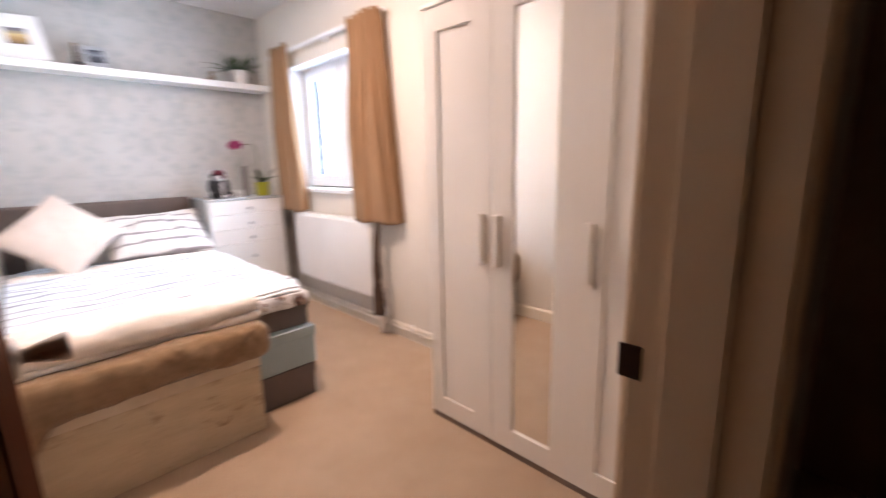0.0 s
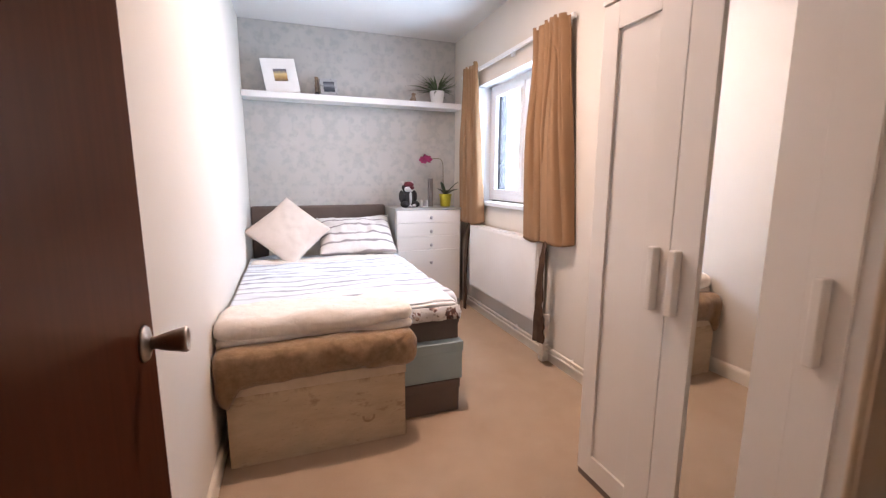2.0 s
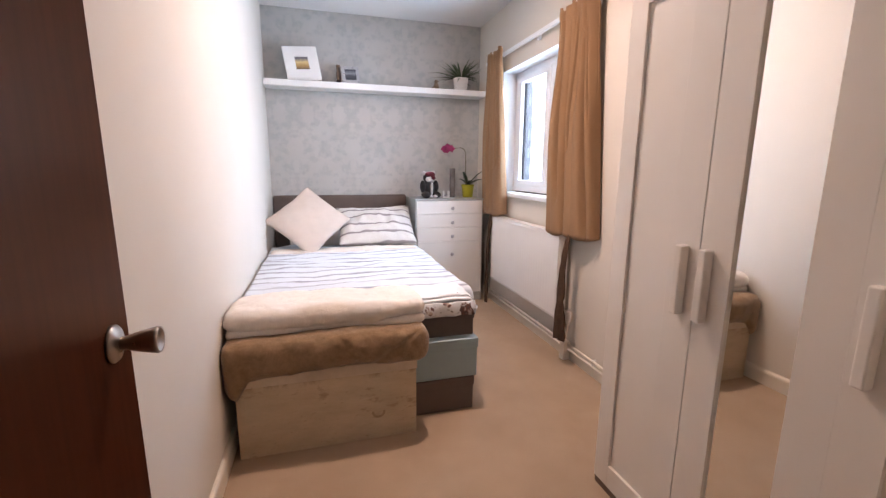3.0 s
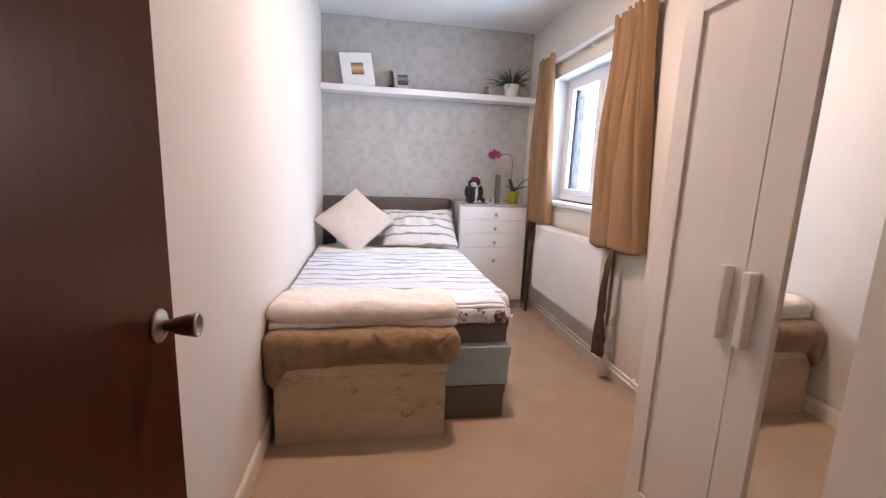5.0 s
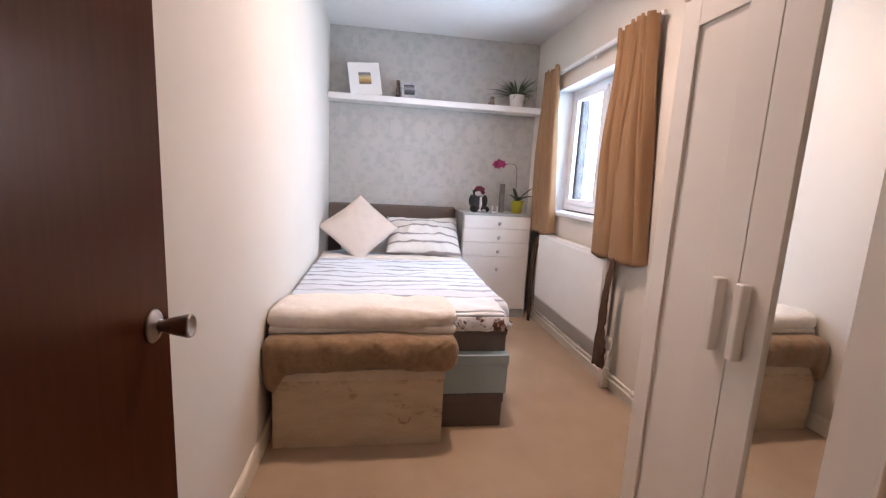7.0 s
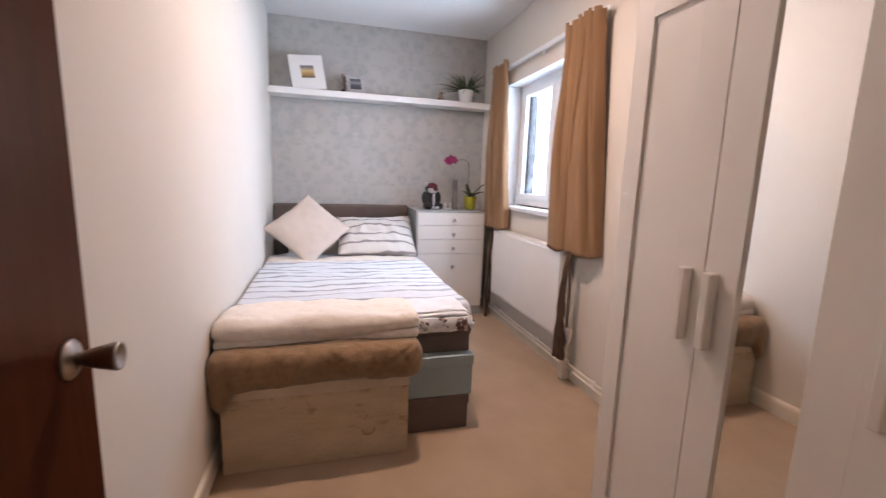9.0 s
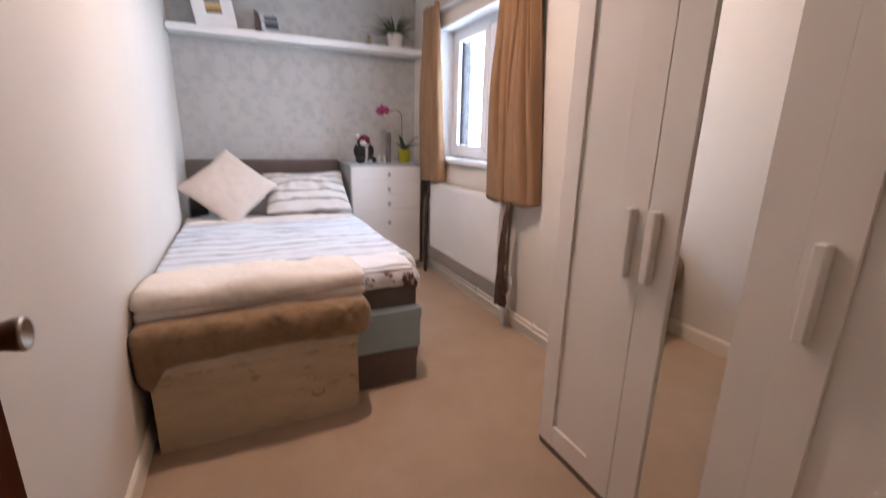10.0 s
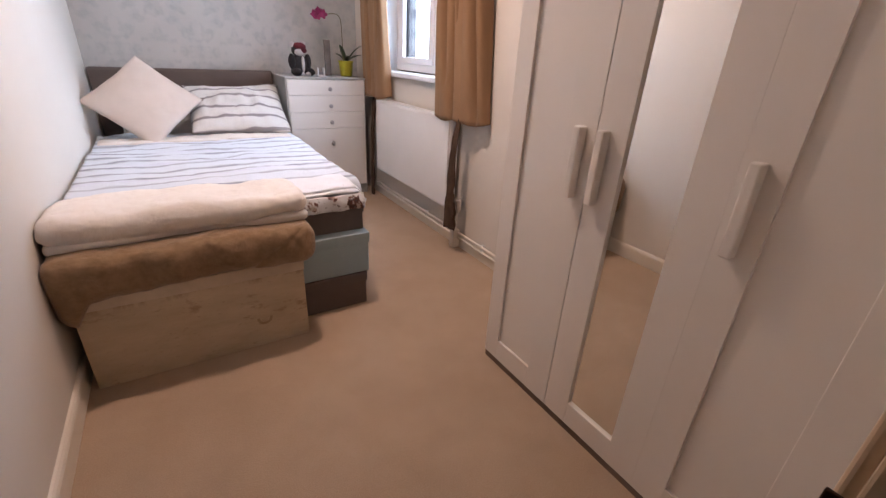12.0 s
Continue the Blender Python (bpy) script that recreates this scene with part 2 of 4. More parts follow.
M_DIVAN = mottled("grey_brown_divan_cloth", (0.125, 0.105, 0.098), (0.16, 0.135, 0.125), 9, 0.9, 300, 0.4, spec=0.2)
M_BLUE = mottled("duck_egg_blue_board", (0.30, 0.40, 0.44), (0.34, 0.44, 0.48), 6, 0.6, 250, 0.1)
M_DARKBOX = mottled("dark_taupe_board", (0.105, 0.082, 0.075), (0.13, 0.10, 0.092), 6, 0.6, 250, 0.1)
M_CHEST = mottled("white_chest_lacquer", (0.67, 0.65, 0.62), (0.71, 0.69, 0.66), 3, 0.35, 60, 0.04)
M_CHESTGREY = mottled("grey_chest_carcass", (0.34, 0.35, 0.34), (0.40, 0.41, 0.40), 4, 0.35, 80, 0.05)
M_CURTAIN = curtain_material()
M_TIE = mottled("dark_brown_tie_cloth", (0.060, 0.034, 0.022), (0.095, 0.058, 0.038), 20, 0.85, 300, 0.4, spec=0.2)
M_RAD = mottled("white_radiator_enamel", (0.78, 0.765, 0.74), (0.82, 0.805, 0.78), 3, 0.38, 90, 0.03)
M_PIPE = mottled("cream_painted_pipe", (0.76, 0.71, 0.63), (0.82, 0.77, 0.69), 6, 0.4, 60, 0.05)
M_SHELF = mottled("white_shelf_foil", (0.80, 0.79, 0.77), (0.84, 0.83, 0.81), 3, 0.4, 80, 0.04)
M_FRAMEWHITE = mottled("white_frame_board", (0.78, 0.75, 0.72), (0.83, 0.80, 0.77), 8, 0.6, 200, 0.1)
M_SILVER = brushed_metal("pale_silver_frame", (0.45, 0.45, 0.46), 0.3)
M_BLACK = mottled("black_plush", (0.012, 0.011, 0.012), (0.03, 0.027, 0.028), 30, 0.95, 300, 0.6)
M_RED = mottled("dark_red_plush", (0.075, 0.006, 0.012), (0.13, 0.012, 0.022), 30, 0.9, 300, 0.5)
M_GREYPLUSH = mottled("pale_grey_plush", (0.48, 0.45, 0.45), (0.60, 0.57, 0.57), 30, 0.95, 300, 0.6)
M_LIME = mottled("lime_green_glaze", (0.36, 0.35, 0.02), (0.44, 0.42, 0.035), 12, 0.3, 60, 0.05)
M_POT = mottled("white_glazed_ceramic", (0.80, 0.79, 0.78), (0.84, 0.83, 0.82), 8, 0.2, 60, 0.02)
M_SOIL = mottled("potting_soil", (0.03, 0.02, 0.012), (0.06, 0.04, 0.025), 60, 0.95, 200, 0.8)
M_LEAF = mottled("dark_green_leaf", (0.012, 0.028, 0.012), (0.032, 0.062, 0.022), 18, 0.45, 90, 0.1)
M_GRASS = mottled("spider_plant_leaf", (0.035, 0.070, 0.030), (0.10, 0.15, 0.065), 25, 0.5, 90, 0.1)
M_STEM = mottled("orchid_stem", (0.08, 0.07, 0.03), (0.14, 0.12, 0.05), 30, 0.6)
M_PETAL = mottled("magenta_petal", (0.20, 0.004, 0.060), (0.33, 0.012, 0.12), 35, 0.6, 120, 0.2)
M_VASE = mottled("grey_stone_vase", (0.12, 0.105, 0.095), (0.18, 0.16, 0.15), 14, 0.5, 120, 0.15)
M_BIRD = mottled("brown_painted_resin", (0.16, 0.11, 0.07), (0.32, 0.24, 0.17), 45, 0.6)
M_BRICK = mottled("dark_brick", (0.028, 0.028, 0.032), (0.05, 0.047, 0.05), 20, 0.9, 160, 0.5)
M_MORTAR = mottled("grey_mortar", (0.09, 0.088, 0.085), (0.12, 0.118, 0.115), 20, 0.95, 200, 0.5)
M_GLASS = material("window_glass", (1, 1, 1), 0.0)
bsdf(M_GLASS).inputs["Transmission Weight"].default_value = 1.0
bsdf(M_GLASS).inputs["IOR"].default_value = 1.45
M_OPAL = material("lit_opal_glass", (0.95, 0.93, 0.9), 0.4)
bsdf(M_OPAL).inputs["Emission Color"].default_value = (1.0, 0.755, 0.60, 1)
bsdf(M_OPAL).inputs["Emission Strength"].default_value = 690


def photo_material(name, bands):
    """A small landscape print: soft bands of colour up its height."""
    m = material(name, bands[0][1], 0.35)
    g = node(m, "ShaderNodeTexCoord").outputs["Generated"]
    s = node(m, "ShaderNodeSeparateXYZ")
    wire(m, g, s.inputs[0])
    v = math_node(m, "MULTIPLY_ADD", noise_fac(m, g, 4, 4), 0.35, math_node(m, "SUBTRACT", s.outputs["Z"], 0.17))
    wire(m, ramp(m, v, bands), bsdf(m).inputs["Base Color"])
    return m


M_PHOTO_A = photo_material("sunset_beach_print", [(0.0, (0.10, 0.06, 0.03)), (0.3, (0.42, 0.24, 0.08)), (0.6, (0.62, 0.45, 0.20)), (0.85, (0.16, 0.15, 0.16))])
M_PHOTO_B = photo_material("grey_harbour_print", [(0.0, (0.025, 0.027, 0.035)), (0.4, (0.07, 0.075, 0.09)), (0.6, (0.24, 0.25, 0.27)), (0.9, (0.05, 0.055, 0.07))])

# ---- building helpers ----


def finish(bm, smooth=False):
    bmesh.ops.recalc_face_normals(bm, faces=bm.faces)
    if smooth:
        for f in bm.faces:
            f.smooth = True


def obj(name, bm, mat, smooth=False):
    finish(bm, smooth)
    me = bpy.data.meshes.new(name)
    bm.to_mesh(me)
    bm.free()
    me.materials.append(mat)
    return new(name, me)


def part(name, bm, mat, parent, label="", smooth=False):
    ob = obj(name, bm, mat, smooth)
    ob.parent = parent
    world_of = parent.matrix_basis if parent.parent is None else parent.parent.matrix_basis @ parent.matrix_parent_inverse @ parent.matrix_basis
    ob.matrix_parent_inverse = world_of.inverted()
    if label:
        ob["label"] = label
    return ob


def thing(name, x, y, z, label, category, group=""):
    ob = new(name)
    ob.empty_display_size = 0.05
    ob.matrix_basis = pose(x, y, z)
    return tagged(ob, label, category, group)


def cuboid(x0, x1, y0, y1, z0, z1, bevel=0.0, seg=2, bm=None):
    target = bm or bmesh.new()
    b = bmesh.new()
    bmesh.ops.create_cube(b, size=1, matrix=Matrix.Translation(((x0 + x1) / 2, (y0 + y1) / 2, (z0 + z1) / 2)) @ Matrix.Diagonal((abs(x1 - x0), abs(y1 - y0), abs(z1 - z0), 1)))
    if bevel:
        bmesh.ops.bevel(b, geom=b.edges[:], offset=bevel, segments=seg, affect="EDGES", profile=0.5)
    if bm is None:
        target.free()
        return b
    me = bpy.data.meshes.new("temporary")
    b.to_mesh(me)
    b.free()
    target.from_mesh(me)
    bpy.data.meshes.remove(me)
    return target


def turned(profile, m=Matrix.Identity(4), seg=32):
    """A solid of revolution about z from (radius, height) pairs."""
    bm = bmesh.new()
    rings = []
    for r, z in profile:
        if r < 1e-5:
            rings.append([bm.verts.new(m @ Vector((0, 0, z)))])
        else:
            rings.append([bm.verts.new(m @ Vector((r * math.cos(2 * math.pi * i / seg), r * math.sin(2 * math.pi * i / seg), z))) for i in range(seg)])
    for a, b in zip(rings, rings[1:]):
        for i in range(seg):
            j = (i + 1) % seg
            q = [a[i % len(a)], a[j % len(a)], b[j % len(b)], b[i % len(b)]]
            q = list(dict.fromkeys(q))
            if len(q) > 2:
                bm.faces.new(q)
    return bm


def tube(points, radius, seg=10, bm=None):
    """A round bar through the points; radius is a number or one for each point."""
    bm = bm or bmesh.new()
    pts = [Vector(p) for p in points]
    rings = []
    for i, p in enumerate(pts):
        d = (pts[min(i + 1, len(pts) - 1)] - pts[max(i - 1, 0)]).normalized()
        side = d.cross(Vector((0.13, 0.31, 0.94))).normalized()
        up = d.cross(side)
        r = radius[i] if isinstance(radius, (list, tuple)) else radius
        rings.append([bm.verts.new(p + r * (math.cos(2 * math.pi * k / seg) * side + math.sin(2 * math.pi * k / seg) * up)) for k in range(seg)])
    for a, b in zip(rings, rings[1:]):
        for k in range(seg):
            bm.faces.new((a[k], a[(k + 1) % seg], b[(k + 1) % seg], b[k]))
    bm.faces.new(rings[0][::-1])
    bm.faces.new(rings[-1])
    return bm


def soft_block(x0, x1, y0, y1, z0, z1, n=(40, 20, 6), power=5.0, lump=0.012, scale=6.0, seed=0.0, sag=None):
    """A padded block with rounded sides and uneven, creased faces."""
    bm = bmesh.new()
    c = Vector(((x0 + x1) / 2, (y0 + y1) / 2, (z0 + z1) / 2))
    h = Vector(((x1 - x0) / 2, (y1 - y0) / 2, (z1 - z0) / 2))
    small = min(h)
    grid = {}

    def vert(i, j, k):
        key = (i, j, k)
        if key not in grid:
            p = Vector((2 * i / n[0] - 1, 2 * j / n[1] - 1, 2 * k / n[2] - 1))
            q = Vector((p.x * h.x, p.y * h.y, p.z * h.z))
            # round the rim by pulling the box's skin onto a rounded box of radius small
            inner = Vector([max(-(hh - small), min(hh - small, qq)) for hh, qq in zip(h, q)])
            d = q - inner
            if d.length > 0:
                ln = (abs(d.x) ** power + abs(d.y) ** power + abs(d.z) ** power) ** (1 / power)
                m = max(abs(d.x), abs(d.y), abs(d.z))
                d = d * (m / ln)
            w = c + inner + d
            f = noise.fractal(w * scale + Vector((seed, seed * 1.7, 0)), 0.9, 2.1, 4)
            g = noise.noise(w * scale * 0.4 + Vector((0, seed, seed)))
            nrm = (d.normalized() if d.length > 0 else Vector((0, 0, 1)))
            w = w + nrm * lump * (0.7 * f + 0.8 * g)
            if sag:
                w = sag(w)
            grid[key] = bm.verts.new(w)
        return grid[key]

    a, b, e = n
    for i in range(a):
        for j in range(b):
            for k in (0, e):
                bm.faces.new((vert(i, j, k), vert(i + 1, j, k), vert(i + 1, j + 1, k), vert(i, j + 1, k)))
    for i in range(a):
        for k in range(e):
            for j in (0, b):
                bm.faces.new((vert(i, j, k), vert(i + 1, j, k), vert(i + 1, j, k + 1), vert(i, j, k + 1)))
    for j in range(b):
        for k in range(e):
            for i in (0, a):
                bm.faces.new((vert(i, j, k), vert(i, j + 1, k), vert(i, j + 1, k + 1), vert(i, j, k + 1)))
    return bm


def pillow_mesh(w, h, t, seed=0.0, n=34, pinch=0.9, puff=1.0, ears=0.0):
    """A stuffed case in its own xy plane: thin seams, pulled corners, small creases."""
    bm = bmesh.new()
    top, bot = {}, {}
    for i in range(n + 1):
        for j in range(n + 1):
            u, v = 2 * i / n - 1, 2 * j / n - 1
            e = (1 - abs(u) ** 2.6) * (1 - abs(v) ** 2.6)
            x = u * w / 2 * (1 - 0.05 * (1 - v * v) * abs(u))
            y = v * h / 2 * (1 - 0.06 * (1 - u * u) * abs(v)) + 0.008 * puff * noise.noise(Vector((u * 2.2, v, seed))) + 0.012 * (puff - 1) * u * v + ears * (u * u - 0.5) * max(v, 0)
            crease = noise.fractal(Vector((x * 9 + seed, y * 9, seed)), 0.9, 2.0, 4) * 0.012 * puff * (0.3 + e)
            z = t / 2 * max(e, 0) ** 0.55 * pinch
            top[i, j] = bm.verts.new((x, y, z + crease))
            bot[i, j] = top[i, j] if i in (0, n) or j in (0, n) else bm.verts.new((x, y, -z + crease * 0.5))
    for i in range(n):
        for j in range(n):
            for g in (top, bot):
                q = list(dict.fromkeys((g[i, j], g[i + 1, j], g[i + 1, j + 1], g[i, j + 1])))
                bm.faces.new(q)
    return bm


def placed(name, bm, mat, m, label, category, smooth=True, group=""):
    ob = obj(name, bm, mat, smooth)
    ob.matrix_basis = m
    return tagged(ob, label, category, group)


def structure(name, bm, mat, label, smooth=False):
    return tagged(obj(name, bm, mat, smooth), label, "", "", "structure")


# ---- the room's shell ----
W, BACK, FRONT, HALL, TOP = 2.03, 4.95, 0.85, 0.651, 2.65
DOOR0, DOOR1, DOORH = 0.095, 0.832, 2.03
WIN0, WIN1, WINZ0, WINZ1 = 3.10, 4.37, 1.05, 2.11

bm = cuboid(-1.3, 2.6, -1.0, 5.2, -0.15, 0)
structure("floor", bm, M_CARPET, "beige short-pile carpet floor with faint wear")
bm = cuboid(-0.12, W + 0.3, HALL, 5.1, TOP, TOP + 0.12)
structure("ceiling", bm, M_CEIL, "plain white painted ceiling of the bedroom")
structure("wall_west", cuboid(-0.12, 0, FRONT, BACK, 0, TOP), M_WALL, "cream painted plain bedroom wall")
structure("wall_north", cuboid(-0.12, W + 0.3, BACK, BACK + 0.12, 0, TOP), M_PAPER, "feature wall with white and grey damask wallpaper")

bm = cuboid(W, 2.2, FRONT, WIN0, 0, TOP)
cuboid(W, 2.2, WIN1, BACK, 0, TOP, bm=bm)
cuboid(W, 2.2, WIN0, WIN1, 0, WINZ0, bm=bm)
cuboid(W, 2.2, WIN0, WIN1, WINZ1, TOP, bm=bm)
structure("wall_east", bm, M_WALL, "cream painted bedroom wall with a deep window opening")

bm = cuboid(-0.12, DOOR0 - 0.03, HALL, FRONT, 0, TOP)
cuboid(DOOR1 + 0.03, W + 0.17, HALL, FRONT, 0, TOP, bm=bm)
cuboid(DOOR0 - 0.03, DOOR1 + 0.03, HALL, FRONT, DOORH + 0.03, TOP, bm=bm)
structure("wall_south", bm, M_WALL, "cream painted wall with the doorway to the hall")

# the unlit hall behind the camera
structure("hall_wall_west", cuboid(-1.3, -1.2, -1.0, HALL, 0, TOP), M_HALL, "brown painted wall of the dark hall")
structure("hall_wall_south", cuboid(-1.2, 2.2, -1.0, -0.9, 0, TOP), M_HALL, "brown painted wall of the dark hall")
structure("hall_wall_east", cuboid(2.2, 2.3, -1.0, HALL, 0, TOP), M_HALL, "brown painted wall at the hall's end")
structure("hall_wall_north", cuboid(-1.2, -0.12, HALL, HALL + 0.1, 0, TOP), M_HALL, "brown painted wall of the dark hall")
structure("hall_ceiling", cuboid(-1.3, 2.3, -1.0, HALL, TOP, TOP + 0.1), M_CEIL, "plain painted hall ceiling")


def skirting(name, along, at, a, b, out):
    """A skirting board with a rounded top edge; out is the side into the room."""
    prof = [(0, 0), (0.016, 0), (0.016, 0.072), (0.013, 0.084), (0.007, 0.092), (0, 0.095)]
    bm = bmesh.new()
    ends = []
    for t in (a, b):
        ends.append([bm.verts.new((at + out * d, t, z) if along == "y" else (t, at + out * d, z)) for d, z in prof])
    for i in range(len(prof)):
        j = (i + 1) % len(prof)
        bm.faces.new((ends[0][i], ends[0][j], ends[1][j], ends[1][i]))
    bm.faces.new(ends[0])
    bm.faces.new(ends[1][::-1])
    structure(name, bm, M_GLOSS, "ivory gloss painted skirting board")


skirting("baseboard_west", "y", 0, FRONT, BACK, 1)
skirting("baseboard_north", "x", BACK, 0.016, W - 0.016, -1)
skirting("baseboard_east", "y", W, FRONT, BACK, -1)
skirting("baseboard_south", "x", FRONT, DOOR1 + 0.08, 1.470, 1)

# doorway lining, stops and architraves
frame_1 = thing("door_frame", 0.49, 0.76, 0, "cream gloss painted door frame with moulded architrave", "door frame")
tagged(frame_1, kind="structure")
for nm, x0, x1 in (("jamb", DOOR0 - 0.03, DOOR0), ("jamb", DOOR1, DOOR1 + 0.03)):
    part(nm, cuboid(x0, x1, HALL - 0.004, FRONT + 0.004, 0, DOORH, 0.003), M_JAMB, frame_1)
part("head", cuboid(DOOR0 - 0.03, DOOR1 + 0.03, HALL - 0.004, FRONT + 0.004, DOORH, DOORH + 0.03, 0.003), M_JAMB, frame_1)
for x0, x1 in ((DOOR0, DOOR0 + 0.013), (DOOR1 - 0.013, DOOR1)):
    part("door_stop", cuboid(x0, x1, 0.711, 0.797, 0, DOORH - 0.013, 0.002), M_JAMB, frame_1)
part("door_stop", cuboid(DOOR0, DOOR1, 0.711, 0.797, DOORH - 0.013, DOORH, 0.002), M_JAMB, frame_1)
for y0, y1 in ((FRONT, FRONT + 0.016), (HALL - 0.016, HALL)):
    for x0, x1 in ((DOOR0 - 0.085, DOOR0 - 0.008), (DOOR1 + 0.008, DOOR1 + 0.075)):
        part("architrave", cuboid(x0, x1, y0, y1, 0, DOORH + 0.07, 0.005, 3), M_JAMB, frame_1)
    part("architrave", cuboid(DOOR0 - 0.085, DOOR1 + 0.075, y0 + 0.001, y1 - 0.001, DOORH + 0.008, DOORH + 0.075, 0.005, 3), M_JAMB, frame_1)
strike = part("strike_plate", cuboid(DOOR1 - 0.003, DOOR1 + 0.001, 0.830, 0.869, 0.885, 0.946, 0.0012, 2), M_BRONZE, frame_1, "dark bronze strike plate")

# ---- the open bedroom door ----
door_m = pose(0.112, 0.855, 0, 0, 0, 1.9)
door_1 = new("door_1")
door_1.matrix_basis = door_m
tagged(door_1, "dark glossy mahogany veneer door standing open", "door", kind="structure")


def door_part(name, bm, mat, parent, label="", smooth=False):
    ob = obj(name, bm, mat, smooth)
    ob.parent = parent
    if label:
        ob["label"] = label
    return ob


LEAF = 0.716
leaf = door_part("leaf", cuboid(-0.04, 0, 0.0, LEAF, 0.012, 2.02, 0.002), M_VENEER, door_1)
for sgn, x in ((1, 0.0), (-1, -0.04)):
    m = Matrix.Translation((x, LEAF - 0.068, 0.975)) @ pose(0, 0, 0, 0, 90 * sgn, 0)
    rose = door_part("rosette", turned([(0, 0), (0.032, 0), (0.0325, 0.003), (0.029, 0.007), (0.018, 0.0095), (0.0125, 0.012), (0, 0.012)], m), M_NICKEL, door_1, "satin nickel rosette", True)
    if sgn > 0:
        door_part("knob", turned([(0, 0.010), (0.0115, 0.010), (0.0115, 0.020), (0.014, 0.026), (0.0185, 0.042), (0.0225, 0.060), (0.0235, 0.066), (0.022, 0.070), (0.018, 0.0695), (0.016, 0.067), (0, 0.0665)], m), M_NICKEL, rose, "tapered satin nickel knob", True)
for z in (0.2, 1.0, 1.8):
    door_part("hinge", turned([(0, 0), (0.006, 0), (0.006, 0.09), (0, 0.09)], Matrix.Translation((-0.046, 0.0, z)), 12), M_NICKEL, door_1, "", True)

# ---- window ----
window_1 = thing("window_1", 2.2, 3.73, WINZ0, "white plastic window with a side-hung sash", "window")
tagged(window_1, kind="structure")
fx0, fx1 = 2.165, 2.225
MULL = 3.720
for y0, y1, z0, z1 in ((WIN0, WIN1, WINZ0 + 0.03, WINZ0 + 0.085), (WIN0, WIN1, WINZ1 - 0.055, WINZ1), (WIN0, WIN0 + 0.055, WINZ0 + 0.085, WINZ1 - 0.055), (WIN1 - 0.065, WIN1, WINZ0 + 0.085, WINZ1 - 0.055), (MULL - 0.035, MULL + 0.035, WINZ0 + 0.085, WINZ1 - 0.055)):
    part("window_frame", cuboid(fx0, fx1, y0, y1, z0, z1, 0.004), M_UPVC, window_1)
for a, b in ((WIN0 + 0.055, MULL - 0.035), (MULL + 0.035, WIN1 - 0.065)):
    z0, z1 = WINZ0 + 0.085, WINZ1 - 0.055
    sash = part("sash", cuboid(fx0 - 0.012, fx1 - 0.01, a, b, z0, z0 + 0.045, 0.004), M_UPVC, window_1)
    for y0, y1, c0, c1 in ((a, b, z1 - 0.045, z1), (a, a + 0.065, z0 + 0.045, z1 - 0.045), (b - 0.068, b, z0 + 0.045, z1 - 0.045)):
        part("sash_rail", cuboid(fx0 - 0.012, fx1 - 0.01, y0, y1, c0, c1, 0.004), M_UPVC, sash)
    pane = part("pane", cuboid(2.193, 2.201, a + 0.06, b - 0.06, z0 + 0.04, z1 - 0.04), M_GLASS, sash)
    pane.visible_shadow = False
    part("gasket", cuboid(2.186, 2.230, b - 0.080, b - 0.067, z0 + 0.045, z1 - 0.045), M_BLACK, sash, "thin black rubber gasket")
part("window_sill", cuboid(1.995, 2.165, WIN0 - 0.0, WIN1 + 0.0, WINZ0 - 0.012, WINZ0 + 0.022, 0.007, 3), M_UPVC, window_1, "white window board")

lining_1 = thing("window_reveal", 2.1, 3.73, WINZ0, "smooth white plaster lining of the window opening", "window reveal")
tagged(lining_1, kind="structure")
for y0, y1, z0, z1 in ((WIN1 - 0.004, WIN1, WINZ0 + 0.022, WINZ1 - 0.004), (WIN0, WIN0 + 0.004, WINZ0 + 0.022, WINZ1 - 0.004), (WIN0, WIN1, WINZ1 - 0.004, WINZ1)):
    part("lining", cuboid(W - 0.002, 2.165, y0, y1, z0, z1), M_UPVC, lining_1)

# ---- fitted shelf ----
shelf = thing("floating_shelf", 1.015, 4.85, 1.965, "long white floating shelf on the papered wall", "shelf")
part("board", cuboid(0.006, W - 0.006, 4.755, BACK - 0.001, 1.965, 2.018, 0.003), M_SHELF, shelf)

# ---- bed ----
bed = thing("bed", 0.63, 3.9, 0, "small double divan bed with a brown headboard against the wall", "bed")
part("divan_base", cuboid(0.022, 1.205, 2.985, 4.865, 0.03, 0.405, 0.012, 3), M_DIVAN, bed, "grey-brown fabric divan base")
part("mattress", soft_block(0.022, 1.212, 2.99, 4.865, 0.405, 0.545, (30, 40, 6), 4.0, 0.006), M_PLAINPIL, bed, "", True)
for x in (0.12, 1.12):
    for y in (3.1, 4.7):
        part("foot", turned([(0, 0), (0.022, 0), (0.025, 0.03), (0, 0.03)], Matrix.Translation((x, y, 0)), 16), M_BLACK, bed, "", True)
part("headboard", cuboid(0.008, 1.252, 4.868, BACK - 0.018, 0.30, 1.020, 0.022, 4), M_HEAD, bed, "brown leatherette headboard")


